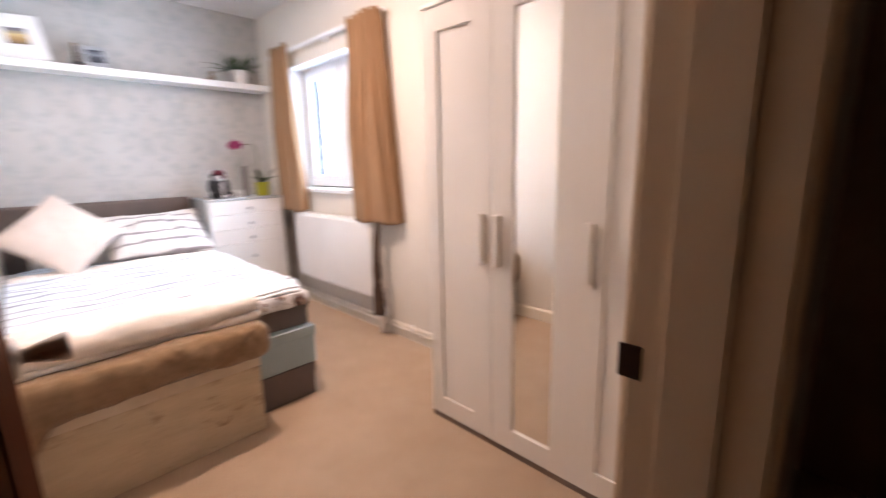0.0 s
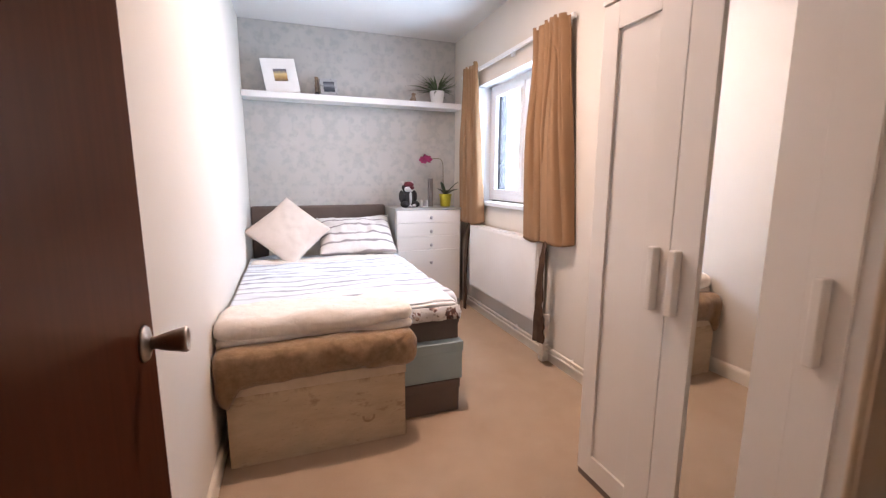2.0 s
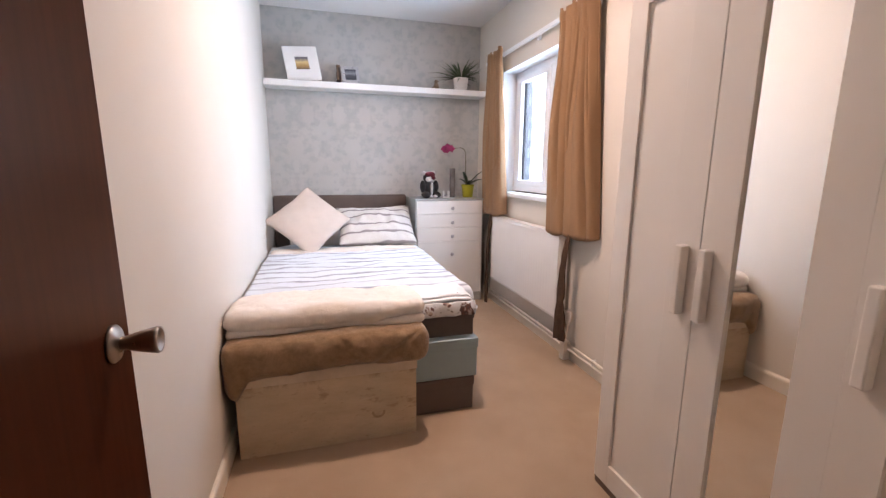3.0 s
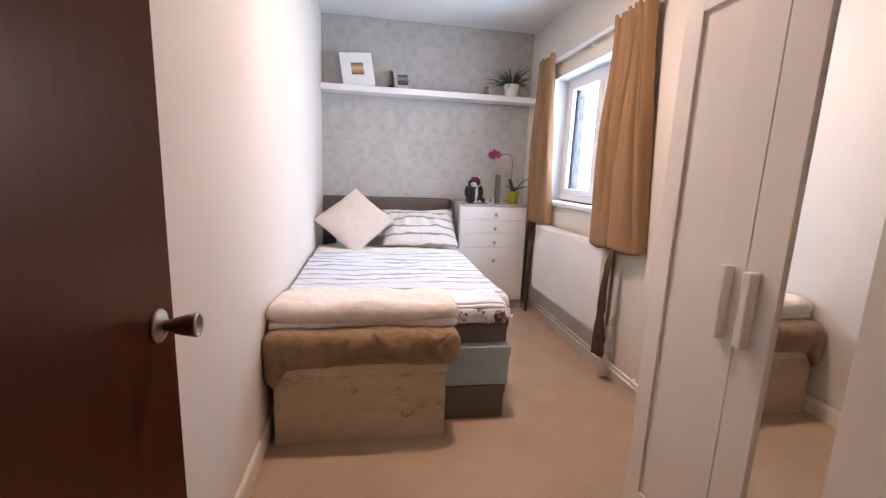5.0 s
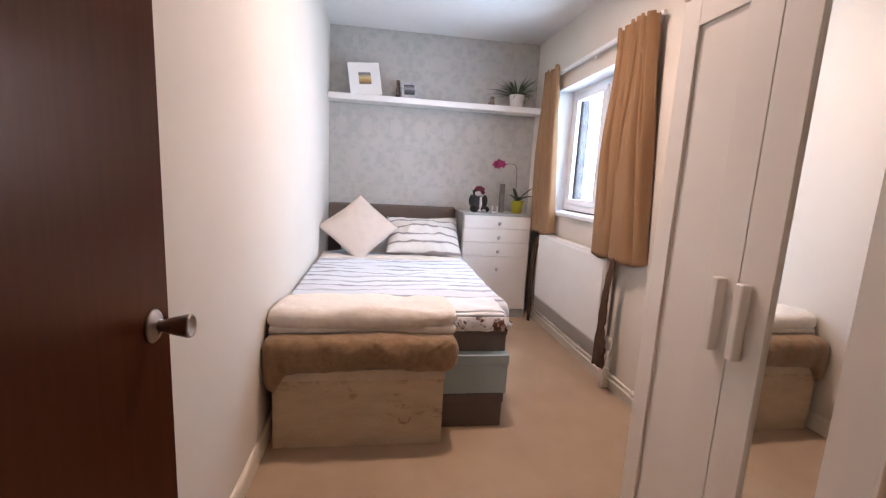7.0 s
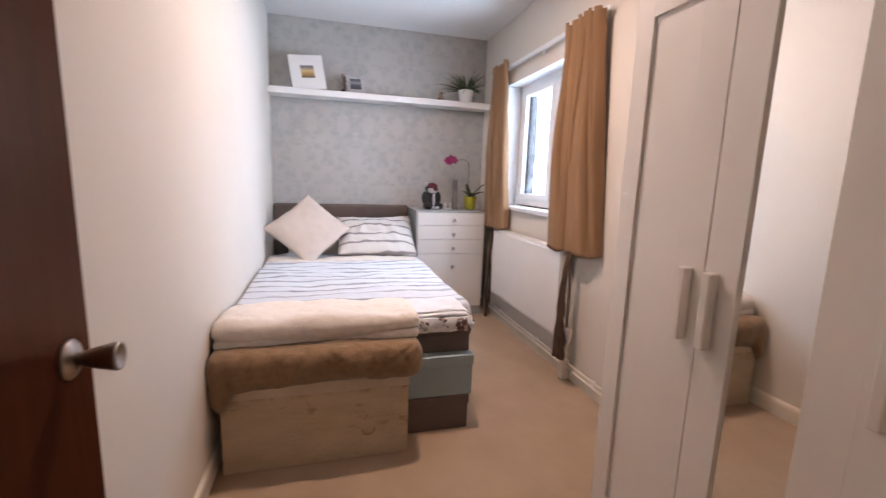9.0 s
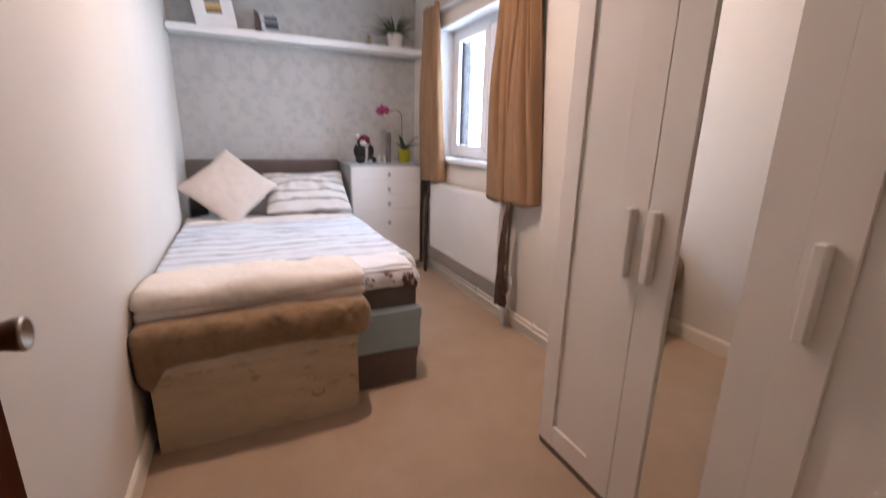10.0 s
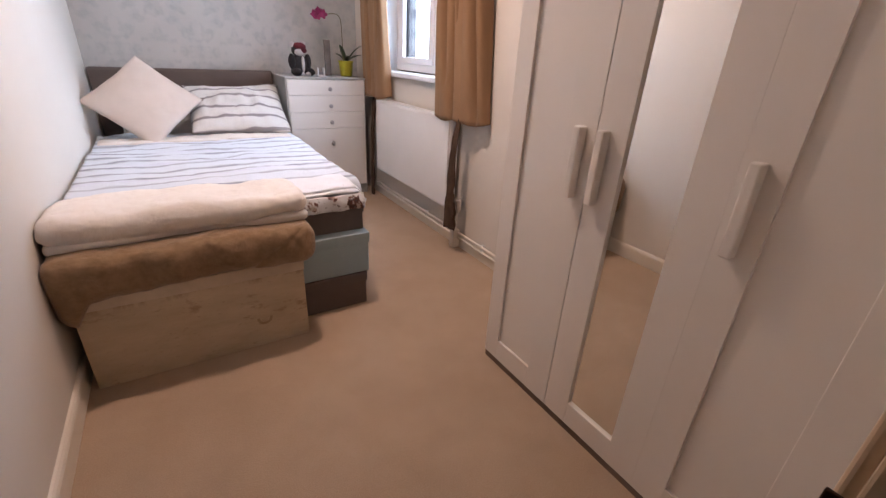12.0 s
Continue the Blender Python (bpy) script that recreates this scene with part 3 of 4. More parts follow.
def duvet():
    """A quilt laid over the mattress, hanging over the free side and the foot."""
    bm = bmesh.new()
    nx, ny = 90, 110
    x0, x1, y0, y1 = 0.020, 1.222, 2.928, 4.56
    drop, g = 0.13, {}
    wide = (x1 - x0) + drop
    long = (y1 - y0) + drop
    for i in range(nx + 1):
        for j in range(ny + 1):
            s, t = wide * i / nx, long * j / ny
            ox, oy = max(0, s - (x1 - x0)), max(0, t - (y1 - y0))
            x, y, z = x0 + min(s, x1 - x0), y1 - min(t, y1 - y0), 0.598
            p = Vector((x * 3.1, y * 5.5, 0.4))
            ridge = 1 - abs(noise.noise(Vector((x * 2.2 + y * 0.7, y * 8.5, 3.3)))) * 2
            crease = 0.013 * noise.fractal(p, 0.8, 2.2, 5) + 0.015 * max(ridge, 0) ** 2 * (0.5 + noise.noise(p * 0.5))
            z += crease
            r = 0.030
            for over, side in ((ox, 0), (oy, 1)):
                if over > 0:
                    a = min(over / r, math.pi / 2)
                    fall = max(0, over - r * math.pi / 2)
                    wav = 0.007 * noise.noise(Vector((x * 7, y * 7, 1.0 + side))) * (over / drop)
                    if side == 0:
                        x += r * math.sin(a) + wav
                    else:
                        y -= r * math.sin(a) + wav
                    z -= r * (1 - math.cos(a)) + fall
            # the foot edge rides up in loose folds, lower at the free corner
            corner = max(0.0, min(1.0, (x - 1.15) / 0.07))
            edge = 0.548 + 0.030 * noise.noise(Vector((x * 11, 2.0, 5.0))) - 0.050 * corner
            if y < 2.925:
                y += 0.012 * noise.noise(Vector((x * 16, z * 14, 6.0)))
            g[i, j] = bm.verts.new((x, y, max(z, edge if y < 2.94 else 0.43 + 0.03 * noise.noise(Vector((y * 8, 0, 2))))))
    for i in range(nx):
        for j in range(ny):
            bm.faces.new((g[i, j], g[i + 1, j], g[i + 1, j + 1], g[i, j + 1]))
    return bm


quilt = obj("duvet", duvet(), M_DUVET, True)
sol = quilt.modifiers.new("thickness", "SOLIDIFY")
sol.thickness, sol.offset = 0.03, -1
tagged(quilt, "white duvet with thin blue-grey stripes spread on the bed", "duvet")


def hem():
    """The printed underside that hangs over the box at the foot."""
    bm = bmesh.new()
    n, k = 60, 10
    g = {}
    for i in range(n + 1):
        x = 0.84 + (1.194 - 0.84) * i / n
        low = 0.521 + 0.006 * noise.noise(Vector((x * 20, 1, 1)))
        for j in range(k + 1):
            z = low + (0.588 - low) * j / k
            y = 2.722 + 0.014 * noise.noise(Vector((x * 15, z * 12, 0))) - 0.009 * math.sin(math.pi * j / k)
            g[i, j] = bm.verts.new((x, y, z))
    for i in range(n):
        for j in range(k):
            bm.faces.new((g[i, j], g[i + 1, j], g[i + 1, j + 1], g[i, j + 1]))
    return bm


def flap_sag(w):
    # the loose end drops over the free side and ruffles along its rim
    if w.x > 1.17:
        w.z -= 0.9 * (w.x - 1.17) + 0.02 * (1 if w.z < 0.6 else 0)
    w.y += 0.014 * noise.noise(Vector((w.x * 13, w.z * 20, 3)))
    w.x += 0.010 * noise.noise(Vector((w.y * 15, w.z * 25, 8))) if w.x > 1.12 else 0
    w.z += 0.008 * noise.noise(Vector((w.x * 9, w.y * 9, 2)))
    return w


part("foot_flap", soft_block(0.84, 1.204, 2.722, 2.99, 0.583, 0.606, (50, 30, 5), 2.2, 0.006, 9.0, 4.0, flap_sag), M_FLAP, quilt, "plain white turned end of the duvet", True)
part("foot_fold", soft_block(0.85, 1.200, 2.750, 2.99, 0.600, 0.620, (50, 30, 5), 2.2, 0.006, 9.0, 8.0, flap_sag), M_FLAP, quilt, "plain white turned end of the duvet", True)
part("turned_edge", soft_block(0.04, 1.20, 4.17, 4.33, 0.588, 0.616, (70, 18, 5), 2.2, 0.018, 9.0, 6.0), M_PLAINPIL, quilt, "cream turned-back edge", True)
lining = part("printed_hem", hem(), M_FLORAL, quilt, "floral printed underside of the duvet", True)
sol = lining.modifiers.new("thickness", "SOLIDIFY")
sol.thickness = 0.012

# pillows against the headboard
lean = pose(0.905, 4.515, 0.765, 36, 0, -1)
placed("pillow", pillow_mesh(0.68, 0.50, 0.20, 2.0, puff=1.9, ears=0.028), M_PILLOW, lean, "white pillow with grey stripes leaning on the headboard", "pillow")
placed("pillow", pillow_mesh(0.56, 0.38, 0.16, 5.0), M_PLAINPIL, pose(0.42, 4.73, 0.705, 58, 0, 2), "plain cream pillow half hidden behind a cushion", "pillow")
placed("cushion", pillow_mesh(0.495, 0.495, 0.15, 9.0, pinch=0.8, puff=0.55), M_CUSHION, pose(0.330, 4.372, 0.842, 51, 0, 2) @ pose(0, 0, 0, 0, 0, 45), "square cream cushion standing on its corner on the bed", "cushion")

# ---- blanket box, blankets and storage boxes at the bed's foot ----
box = thing("blanket_box", 0.44, 2.75, 0, "whitewashed distressed wooden blanket box at the bed's foot", "chest")
BX0, BX1, BY0, BY1 = 0.045, 0.838, 2.548, 2.925
part("front_panel", cuboid(BX0, BX1, BY0, BY0 + 0.02, 0.0, 0.3325, 0.0015), M_WASH, box)
part("back_panel", cuboid(BX0, BX1, BY1 - 0.02, BY1, 0.0, 0.3325, 0.0015), M_WASH, box)
part("side_panel", cuboid(BX0 + 0.001, BX0 + 0.02, BY0 + 0.02, BY1 - 0.02, 0.0, 0.3325, 0.0015), M_WASH, box)
part("side_panel", cuboid(BX1 - 0.02, BX1 - 0.001, BY0 + 0.02, BY1 - 0.02, 0.0, 0.3325, 0.0015), M_WASH, box)
part("bottom_panel", cuboid(BX0 + 0.02, BX1 - 0.02, BY0 + 0.02, BY1 - 0.02, 0.01, 0.025), M_WASH, box)
part("lid", cuboid(BX0 - 0.004, BX1 + 0.004, BY0 - 0.005, BY1 + 0.004, 0.334, 0.388, 0.003), M_LID, box, "worn cream painted lid")


def brown_sag(w):
    # the front edge hangs over the lid, lower towards the wall
    k = max(0.0, min(1.0, (2.60 - w.y) / 0.06))
    low = 0.085 * max(0.0, min(1.0, (0.105 - w.x) / 0.05)) + 0.02 * max(0.0, 1 - w.x / 0.5) + 0.006 * math.sin(w.x * 9)
    if w.z < 0.455:
        w.z -= k * (0.012 + low)
    for cx, slope, depth in ((0.33, 0.9, 0.005), (0.56, -1.1, 0.005), (0.74, 1.6, 0.010), (0.82, -0.6, 0.005)):
        w.y += depth * k * math.exp(-((w.x - cx - slope * (w.z - 0.46)) / 0.012) ** 2)
    w.y += 0.012 * noise.noise(Vector((w.x * 3.2, 0, 1))) + 0.005 * math.sin(w.x * 31 + w.z * 25) * k
    w.x = max(w.x, 0.004)
    return w


def cream_sag(w):
    f = max(0.0, min(1.0, (2.80 - w.y) / 0.15))
    w.y += 0.018 * noise.noise(Vector((w.x * 3.0, 4, 1))) * f
    w.z += (0.010 * noise.noise(Vector((w.x * 4.0, w.y * 3, 7))) - 0.012 * max(0, 1 - w.x / 0.1) ** 2) * (1 if w.z > 0.59 else 0.3)
    w.x = max(w.x, 0.004)
    return w


brown = soft_block(0.000, 0.906, 2.512, 2.93, 0.391, 0.543, (90, 44, 14), 2.6, 0.013, 6.0, 3.0, brown_sag)
placed("fleece_blanket", brown, M_BROWN, Matrix.Identity(4), "folded brown fleece blanket on the blanket box", "blanket")
cream = thing("fleece_throw", 0.45, 2.75, 0.54, "cream fleece throw folded in two on a brown blanket", "blanket")
part("lower_fold", soft_block(0.012, 0.896, 2.620, 2.93, 0.532, 0.572, (90, 40, 6), 2.2, 0.010, 7.0, 11.0, cream_sag), M_CREAM, cream, "", True)
part("upper_fold", soft_block(0.004, 0.908, 2.612, 2.935, 0.562, 0.648, (90, 40, 10), 2.0, 0.017, 6.0, 17.0, cream_sag), M_CREAM, cream, "", True)


def storage_box(label, mat, x0, x1, y0, y1, z0, z1, lid):
    b = thing("storage_box", (x0 + x1) / 2, (y0 + y1) / 2, z0, label, "storage box", "stacked boxes by the bed")
    part("body", cuboid(x0 + 0.005, x1 - 0.005, y0 + 0.005, y1 - 0.005, z0, z1 - 0.004, 0.003), mat, b)
    part("lid", cuboid(x0, x1, y0, y1, z1 - lid, z1, 0.004), mat, b)
    return b


storage_box("dark taupe cardboard storage box on the carpet", M_DARKBOX, 0.856, 1.182, 2.672, 2.95, 0.0, 0.184, 0.05)
storage_box("dark grey cardboard box tucked under the duvet edge", M_DIVAN, 0.86, 1.196, 2.728, 2.955, 0.398, 0.518, 0.03)
storage_box("duck-egg blue cardboard box stacked on a dark one", M_BLUE, 0.852, 1.202, 2.676, 2.955, 0.184, 0.398, 0.055)

# ---- chest of drawers ----
chest = thing("chest_of_drawers", 1.59, 4.70, 0, "white four-drawer chest with a grey carcass beside the bed", "chest of drawers")
CX0, CX1, CY0, CY1, CZ = 1.262, 1.915, 4.478, 4.93, 1.000
part("side_panel", cuboid(CX0, CX0 + 0.02, CY0 + 0.004, CY1, 0, CZ - 0.016, 0.001), M_CHESTGREY, chest, "grey side panel")
part("side_panel", cuboid(CX1 - 0.02, CX1, CY0 + 0.004, CY1, 0, CZ - 0.016, 0.001), M_CHESTGREY, chest, "grey side panel")
part("back_panel", cuboid(CX0 + 0.02, CX1 - 0.02, CY1 - 0.01, CY1, 0, CZ - 0.016), M_CHESTGREY, chest)
part("top", cuboid(CX0 - 0.004, CX1 + 0.004, CY0 - 0.004, CY1, CZ - 0.016, CZ, 0.003), M_CHESTGREY, chest, "grey glossy top")
part("plinth", cuboid(CX0 + 0.02, CX1 - 0.02, CY0 + 0.012, CY0 + 0.03, 0, 0.085), M_CHESTGREY, chest)
levels = ((0.8635, 0.980, 0.912), (0.7345, 0.8615, 0.780), (0.6025, 0.7325, 0.650), (0.09, 0.6005, 0.480))
for z0, z1, zk in levels:
    d = part("drawer", cuboid(CX0 + 0.012, CX1 - 0.012, CY0 - 0.012, CY0 + 0.006, z0, z1, 0.002), M_CHEST, chest, "white drawer front")
    km = Matrix.Translation((1.605, CY0 - 0.012, zk)) @ pose(0, 0, 0, 90, 0, 0)
    part("knob", turned([(0, 0), (0.006, 0), (0.006, 0.008), (0.015, 0.012), (0.0165, 0.018), (0.012, 0.024), (0, 0.025)], km, 18), M_SILVER, d, "round silver knob", True)

# ---- wardrobe ----
wardrobe = thing("wardrobe", 1.76, 1.46, 0, "white three-door wardrobe with a mirror on the middle door", "wardrobe")
FX = 1.478
J = (2.030, 1.652, 1.270, 0.888)
part("side_panel", cuboid(FX + 0.032, W - 0.02, J[0] - 0.020, J[0] - 0.002, 0, 1.895, 0.001), M_WHITE, wardrobe)
part("side_panel", cuboid(FX + 0.022, W - 0.02, J[3] + 0.002, J[3] + 0.018, 0, 1.895, 0.001), M_WHITE, wardrobe)
part("partition", cuboid(FX + 0.026, W - 0.03, J[2] - 0.008, J[2] + 0.008, 0.05, 1.88), M_WHITE, wardrobe)
part("back_panel", cuboid(W - 0.03, W - 0.02, J[3] + 0.018, J[0] - 0.020, 0.03, 1.88), M_WHITE, wardrobe)
# flush plinth; its dark colour carries the shade beneath the doors
part("plinth", cuboid(FX + 0.004, FX + 0.030, J[3] + 0.004, J[0] - 0.003, 0, 0.0295), M_DARKGAP, wardrobe, "plinth coloured dark for the shade under the doors")
part("floor_panel", cuboid(FX + 0.024, W - 0.03, J[3] + 0.02, J[0] - 0.02, 0.045, 0.06), M_WHITE, wardrobe)
part("top", cuboid(FX - 0.006, W - 0.018, J[3] - 0.003, J[0] + 0.003, 1.895, 1.912, 0.003), M_WHITE, wardrobe, "thin overhanging top board")


def wardrobe_door(y1, y0, p1, p0, mirror, handle):
    z0, z1, b, t = 0.030, 1.890, 0.122, 1.796
    g, h = (0.0013, 0.0002) if mirror else (0.0002, 0.0013) if y0 < 1 else (0.0013, 0.0013)
    d = part("door", cuboid(FX + 0.010, FX + 0.018, p0 - 0.004, p1 + 0.004, b - 0.004, t + 0.004), M_MIRROR if mirror else M_WHITE, wardrobe, "mirrored door" if mirror else "white framed door")
    part("stile", cuboid(FX, FX + 0.020, p1, y1 - g, z0, z1, 0.0018 if g > 0.001 else 0.0002), M_WHITE, d, "white frame" if mirror else "")
    part("stile", cuboid(FX, FX + 0.020, y0 + h, p0, z0, z1, 0.0018 if h > 0.001 else 0.0002), M_WHITE, d, "white frame" if mirror else "")
    part("rail", cuboid(FX, FX + 0.020, p0, p1, t, z1, 0.0018), M_WHITE, d, "white frame" if mirror else "")
    part("rail", cuboid(FX, FX + 0.020, p0, p1, z0, b, 0.0018), M_WHITE, d, "white frame" if mirror else "")
    part("handle", cuboid(FX - 0.030, FX + 0.001, handle - 0.013, handle + 0.013, 0.840, 1.052, 0.005, 3), M_WHITE, d, "white bar handle")


wardrobe_door(J[0], J[1], 1.950, 1.762, False, 1.700)
wardrobe_door(J[1], J[2], 1.550, 1.366, True, 1.618)
wardrobe_door(J[2], J[3], 1.178, 0.985, False, 1.230)

# ---- radiator, pipes, socket ----
radiator = thing("radiator", 1.96, 3.7, 0.32, "white enamelled panel radiator on the wall under the window", "radiator")


def radiator_panel(x0, x1, y0, y1, z0, z1):
    """A pressed steel panel with shallow vertical flutes."""
    bm = bmesh.new()
    n = int((y1 - y0) / 0.0125)
    rows = [(z0, 0.006), (z0 + 0.02, 0.0), (z0 + 0.045, 0.0), (z0 + 0.055, 1), (z1 - 0.055, 1), (z1 - 0.045, 0.0), (z1 - 0.02, 0.0), (z1, 0.006)]
    g = {}
    for i in range(n + 1):
        y = y0 + (y1 - y0) * i / n
        flute = 0.0007 if (i % 3) == 1 else 0.0
        for k, (z, d) in enumerate(rows):
            g[i, k] = bm.verts.new((x0 + (flute if d == 1 else d), y, z))
    for i in range(n):
        for k in range(len(rows) - 1):
            bm.faces.new((g[i, k], g[i + 1, k], g[i + 1, k + 1], g[i, k + 1]))
    cuboid(x0 + 0.004, x1, y0, y1, z0 + 0.001, z1 - 0.001, bm=bm)
    return bm


RY0, RY1 = 3.13, 4.27
part("panel", radiator_panel(1.925, 1.940, RY0, RY1, 0.275, 0.855), M_RAD, radiator)
part("top_grille", cuboid(1.930, 1.998, RY0, RY1, 0.848, 0.862, 0.003), M_RAD, radiator)
part("side_cover", cuboid(1.936, 1.998, RY0 - 0.006, RY0, 0.290, 0.850, 0.002), M_RAD, radiator)
part("side_cover", cuboid(1.936, 1.998, RY1, RY1 + 0.006, 0.290, 0.850, 0.002), M_RAD, radiator)
part("back_panel", cuboid(1.985, 2.000, RY0, RY1, 0.29, 0.845, 0.002), M_RAD, radiator)
for y in (3.3, 4.0):
    part("bracket", cuboid(1.998, W, y - 0.02, y + 0.02, 0.36, 0.80), M_RAD, radiator)
part("valve", turned([(0, 0), (0.014, 0), (0.014, 0.02), (0.021, 0.024), (0.021, 0.082), (0.015, 0.09), (0, 0.09)], Matrix.Translation((1.965, RY0 - 0.100, 0.27)), 18), M_POT, radiator, "white valve", True)
part("valve_tail", tube([(1.965, RY0 - 0.100, 0.34), (1.965, RY0 + 0.01, 0.345)], 0.009), M_PIPE, radiator, "", True)

pipes = thing("heating_pipes", 1.99, 3.0, 0.05, "two painted heating pipes along the skirting board", "pipe")
part("pipe", tube([(1.995, J[0] - 0.4, 0.112), (1.995, 4.45, 0.112)], 0.0085, 12), M_PIPE, pipes, "", True)
part("pipe", tube([(1.995, J[0] - 0.4, 0.078), (1.995, 4.45, 0.078)], 0.0085, 12), M_PIPE, pipes, "", True)
part("riser", tube([(1.975, RY0 - 0.060, 0.10), (1.965, RY0 - 0.085, 0.20), (1.965, RY0 - 0.100, 0.275)], 0.0085), M_PIPE, pipes, "", True)
part("pipe_cover", cuboid(1.962, 2.012, RY0 - 0.075, RY0 - 0.020, 0.0, 0.130, 0.006, 2), M_PIPE, pipes, "short painted cover over the pipe joint")
for y in (2.2, 2.78, 3.5, 4.2):
    part("clip", cuboid(1.990, W - 0.014, y - 0.008, y + 0.008, 0.066, 0.124, 0.003), M_POT, pipes, "white pipe clip")

# ---- curtains ----
rail_1 = thing("curtain_rail", 1.97, 3.7, 2.22, "white curtain rail on the wall above the window", "curtain rail")
part("track", cuboid(1.982, 2.006, 2.92, 4.66, 2.222, 2.25, 0.004), M_UPVC, rail_1)
for y in (3.0, 3.7, 4.6):
    part("bracket", cuboid(2.006, W, y - 0.015, y + 0.015, 2.20, 2.25, 0.003), M_UPVC, rail_1)


def curtain(yt0, yt1, yb0, yb1, zt, zb, grooves, pleats, depth, xt, xb, seed, swing, creases):
    """A lined curtain: pinched pleats at the tape that open into full lobes with deep grooves between them."""
    bm = bmesh.new()
    n, k = 280, 50
    g = {}
    for i in range(n + 1):
        s = i / n
        for j in range(k + 1):
            t = j / k
            z = zt + (zb - zt) * t
            spread = t ** 1.3
            wander = 0.035 * noise.noise(Vector((s * 2.0 + seed, t * 1.6, 3.0))) * min(1, 4 * s * (1 - s) + 0.1)
            q = min(max(s + wander, 0.0), 0.9999)
            a, b = next((a, b) for a, b in zip(grooves, grooves[1:]) if a <= q <= b)
            q = (q - a) / (b - a)
            open_out = min(1.0, max(0.0, (t - 0.05) / 0.5))
            open_out = open_out * open_out * (3 - 2 * open_out)
            span = ((yt1 - yt0) * (1 - spread) + (yb1 - yb0) * spread) * (b - a)
            y = (yt0 + (yt1 - yt0) * s) * (1 - spread) + (yb0 + (yb1 - yb0) * s) * spread
            y -= 0.19 * span * math.sin(2 * math.pi * q) * open_out
            tuck = abs(math.sin(math.pi * pleats * s + 0.5 * math.sin(6 * s + seed)))
            lobe = math.sin(math.pi * q) ** 0.45
            side = 0.010 * math.sin(2 * math.pi * pleats * 0.5 * s + seed + 2.5 * t) * (1 - 0.5 * t)
            out = 0.040 * tuck ** 0.6 * (1 - 0.85 * open_out) + depth * lobe * (0.25 + 0.75 * open_out) + side
            out += 0.020 * noise.noise(Vector((s * 4 + seed, z * 1.3, 0.5))) * t
            for at_s, t0, t1, width, deep in creases:
                if t0 < t < t1:
                    out -= deep * math.exp(-((s - at_s - 0.018 * math.sin(3 * t + at_s * 9)) / width) ** 2) * math.sin(math.pi * (t - t0) / (t1 - t0)) ** 0.5
            x = xt + (xb - xt) * spread - out + swing * (s - 0.5) * spread
            if j <= 2:
                z += 0.016 * round(tuck) + 0.006 * math.sin(9 * s + seed) - 0.004 * j
            if j == k:
                z += 0.012 * noise.noise(Vector((s * 6, seed, 0))) - 0.026 * (lobe - 1)
            g[i, j] = bm.verts.new((min(x, 1.978 if z > 2.19 else 2.016), y, z))
    for i in range(n):
        for j in range(k):
            bm.faces.new((g[i, j], g[i + 1, j], g[i + 1, j + 1], g[i, j + 1]))
    return bm


def hung(label, bm, *hooks):
    c = obj("curtain", bm, M_CURTAIN, True)
    s = c.modifiers.new("thickness", "SOLIDIFY")
    s.thickness, s.offset = 0.006, 0
    tagged(c, label, "curtain", "pair of curtains at the window")
    for y in hooks:
        part("hook", tube([(1.968, y, 2.225), (1.974, y, 2.24), (1.984, y, 2.24)], 0.003, 6), M_POT, c, "white plastic hook")


# creases: place across the cloth, upper and lower end, width, depth
NEAR_CREASES = ((0.24, 0.12, 1.02, 0.030, 0.085), (0.43, 0.03, 0.62, 0.020, 0.06), (0.76, 0.05, 0.85, 0.022, 0.07), (0.12, 0.03, 0.50, 0.016, 0.05), (0.90, 0.04, 0.55, 0.016, 0.05))
FAR_CREASES = ((0.20, 0.05, 0.7, 0.022, 0.05), (0.66, 0.10, 0.98, 0.026, 0.06))
hung("short tan pinch-pleat curtain drawn open beside the bed", curtain(4.205, 4.53, 4.10, 4.53, 2.262, 0.862, (0, 0.38, 1), 4, 0.075, 1.985, 2.000, 1.2, 0.0, FAR_CREASES), 4.25, 4.37, 4.49)
hung("short tan pinch-pleat curtain drawn open beside the wardrobe", curtain(2.935, 3.300, 2.835, 3.300, 2.244, 0.846, (0, 0.60, 1), 6, 0.085, 1.990, 2.012, 4.0, -0.06, NEAR_CREASES), 3.0, 3.12, 3.24)


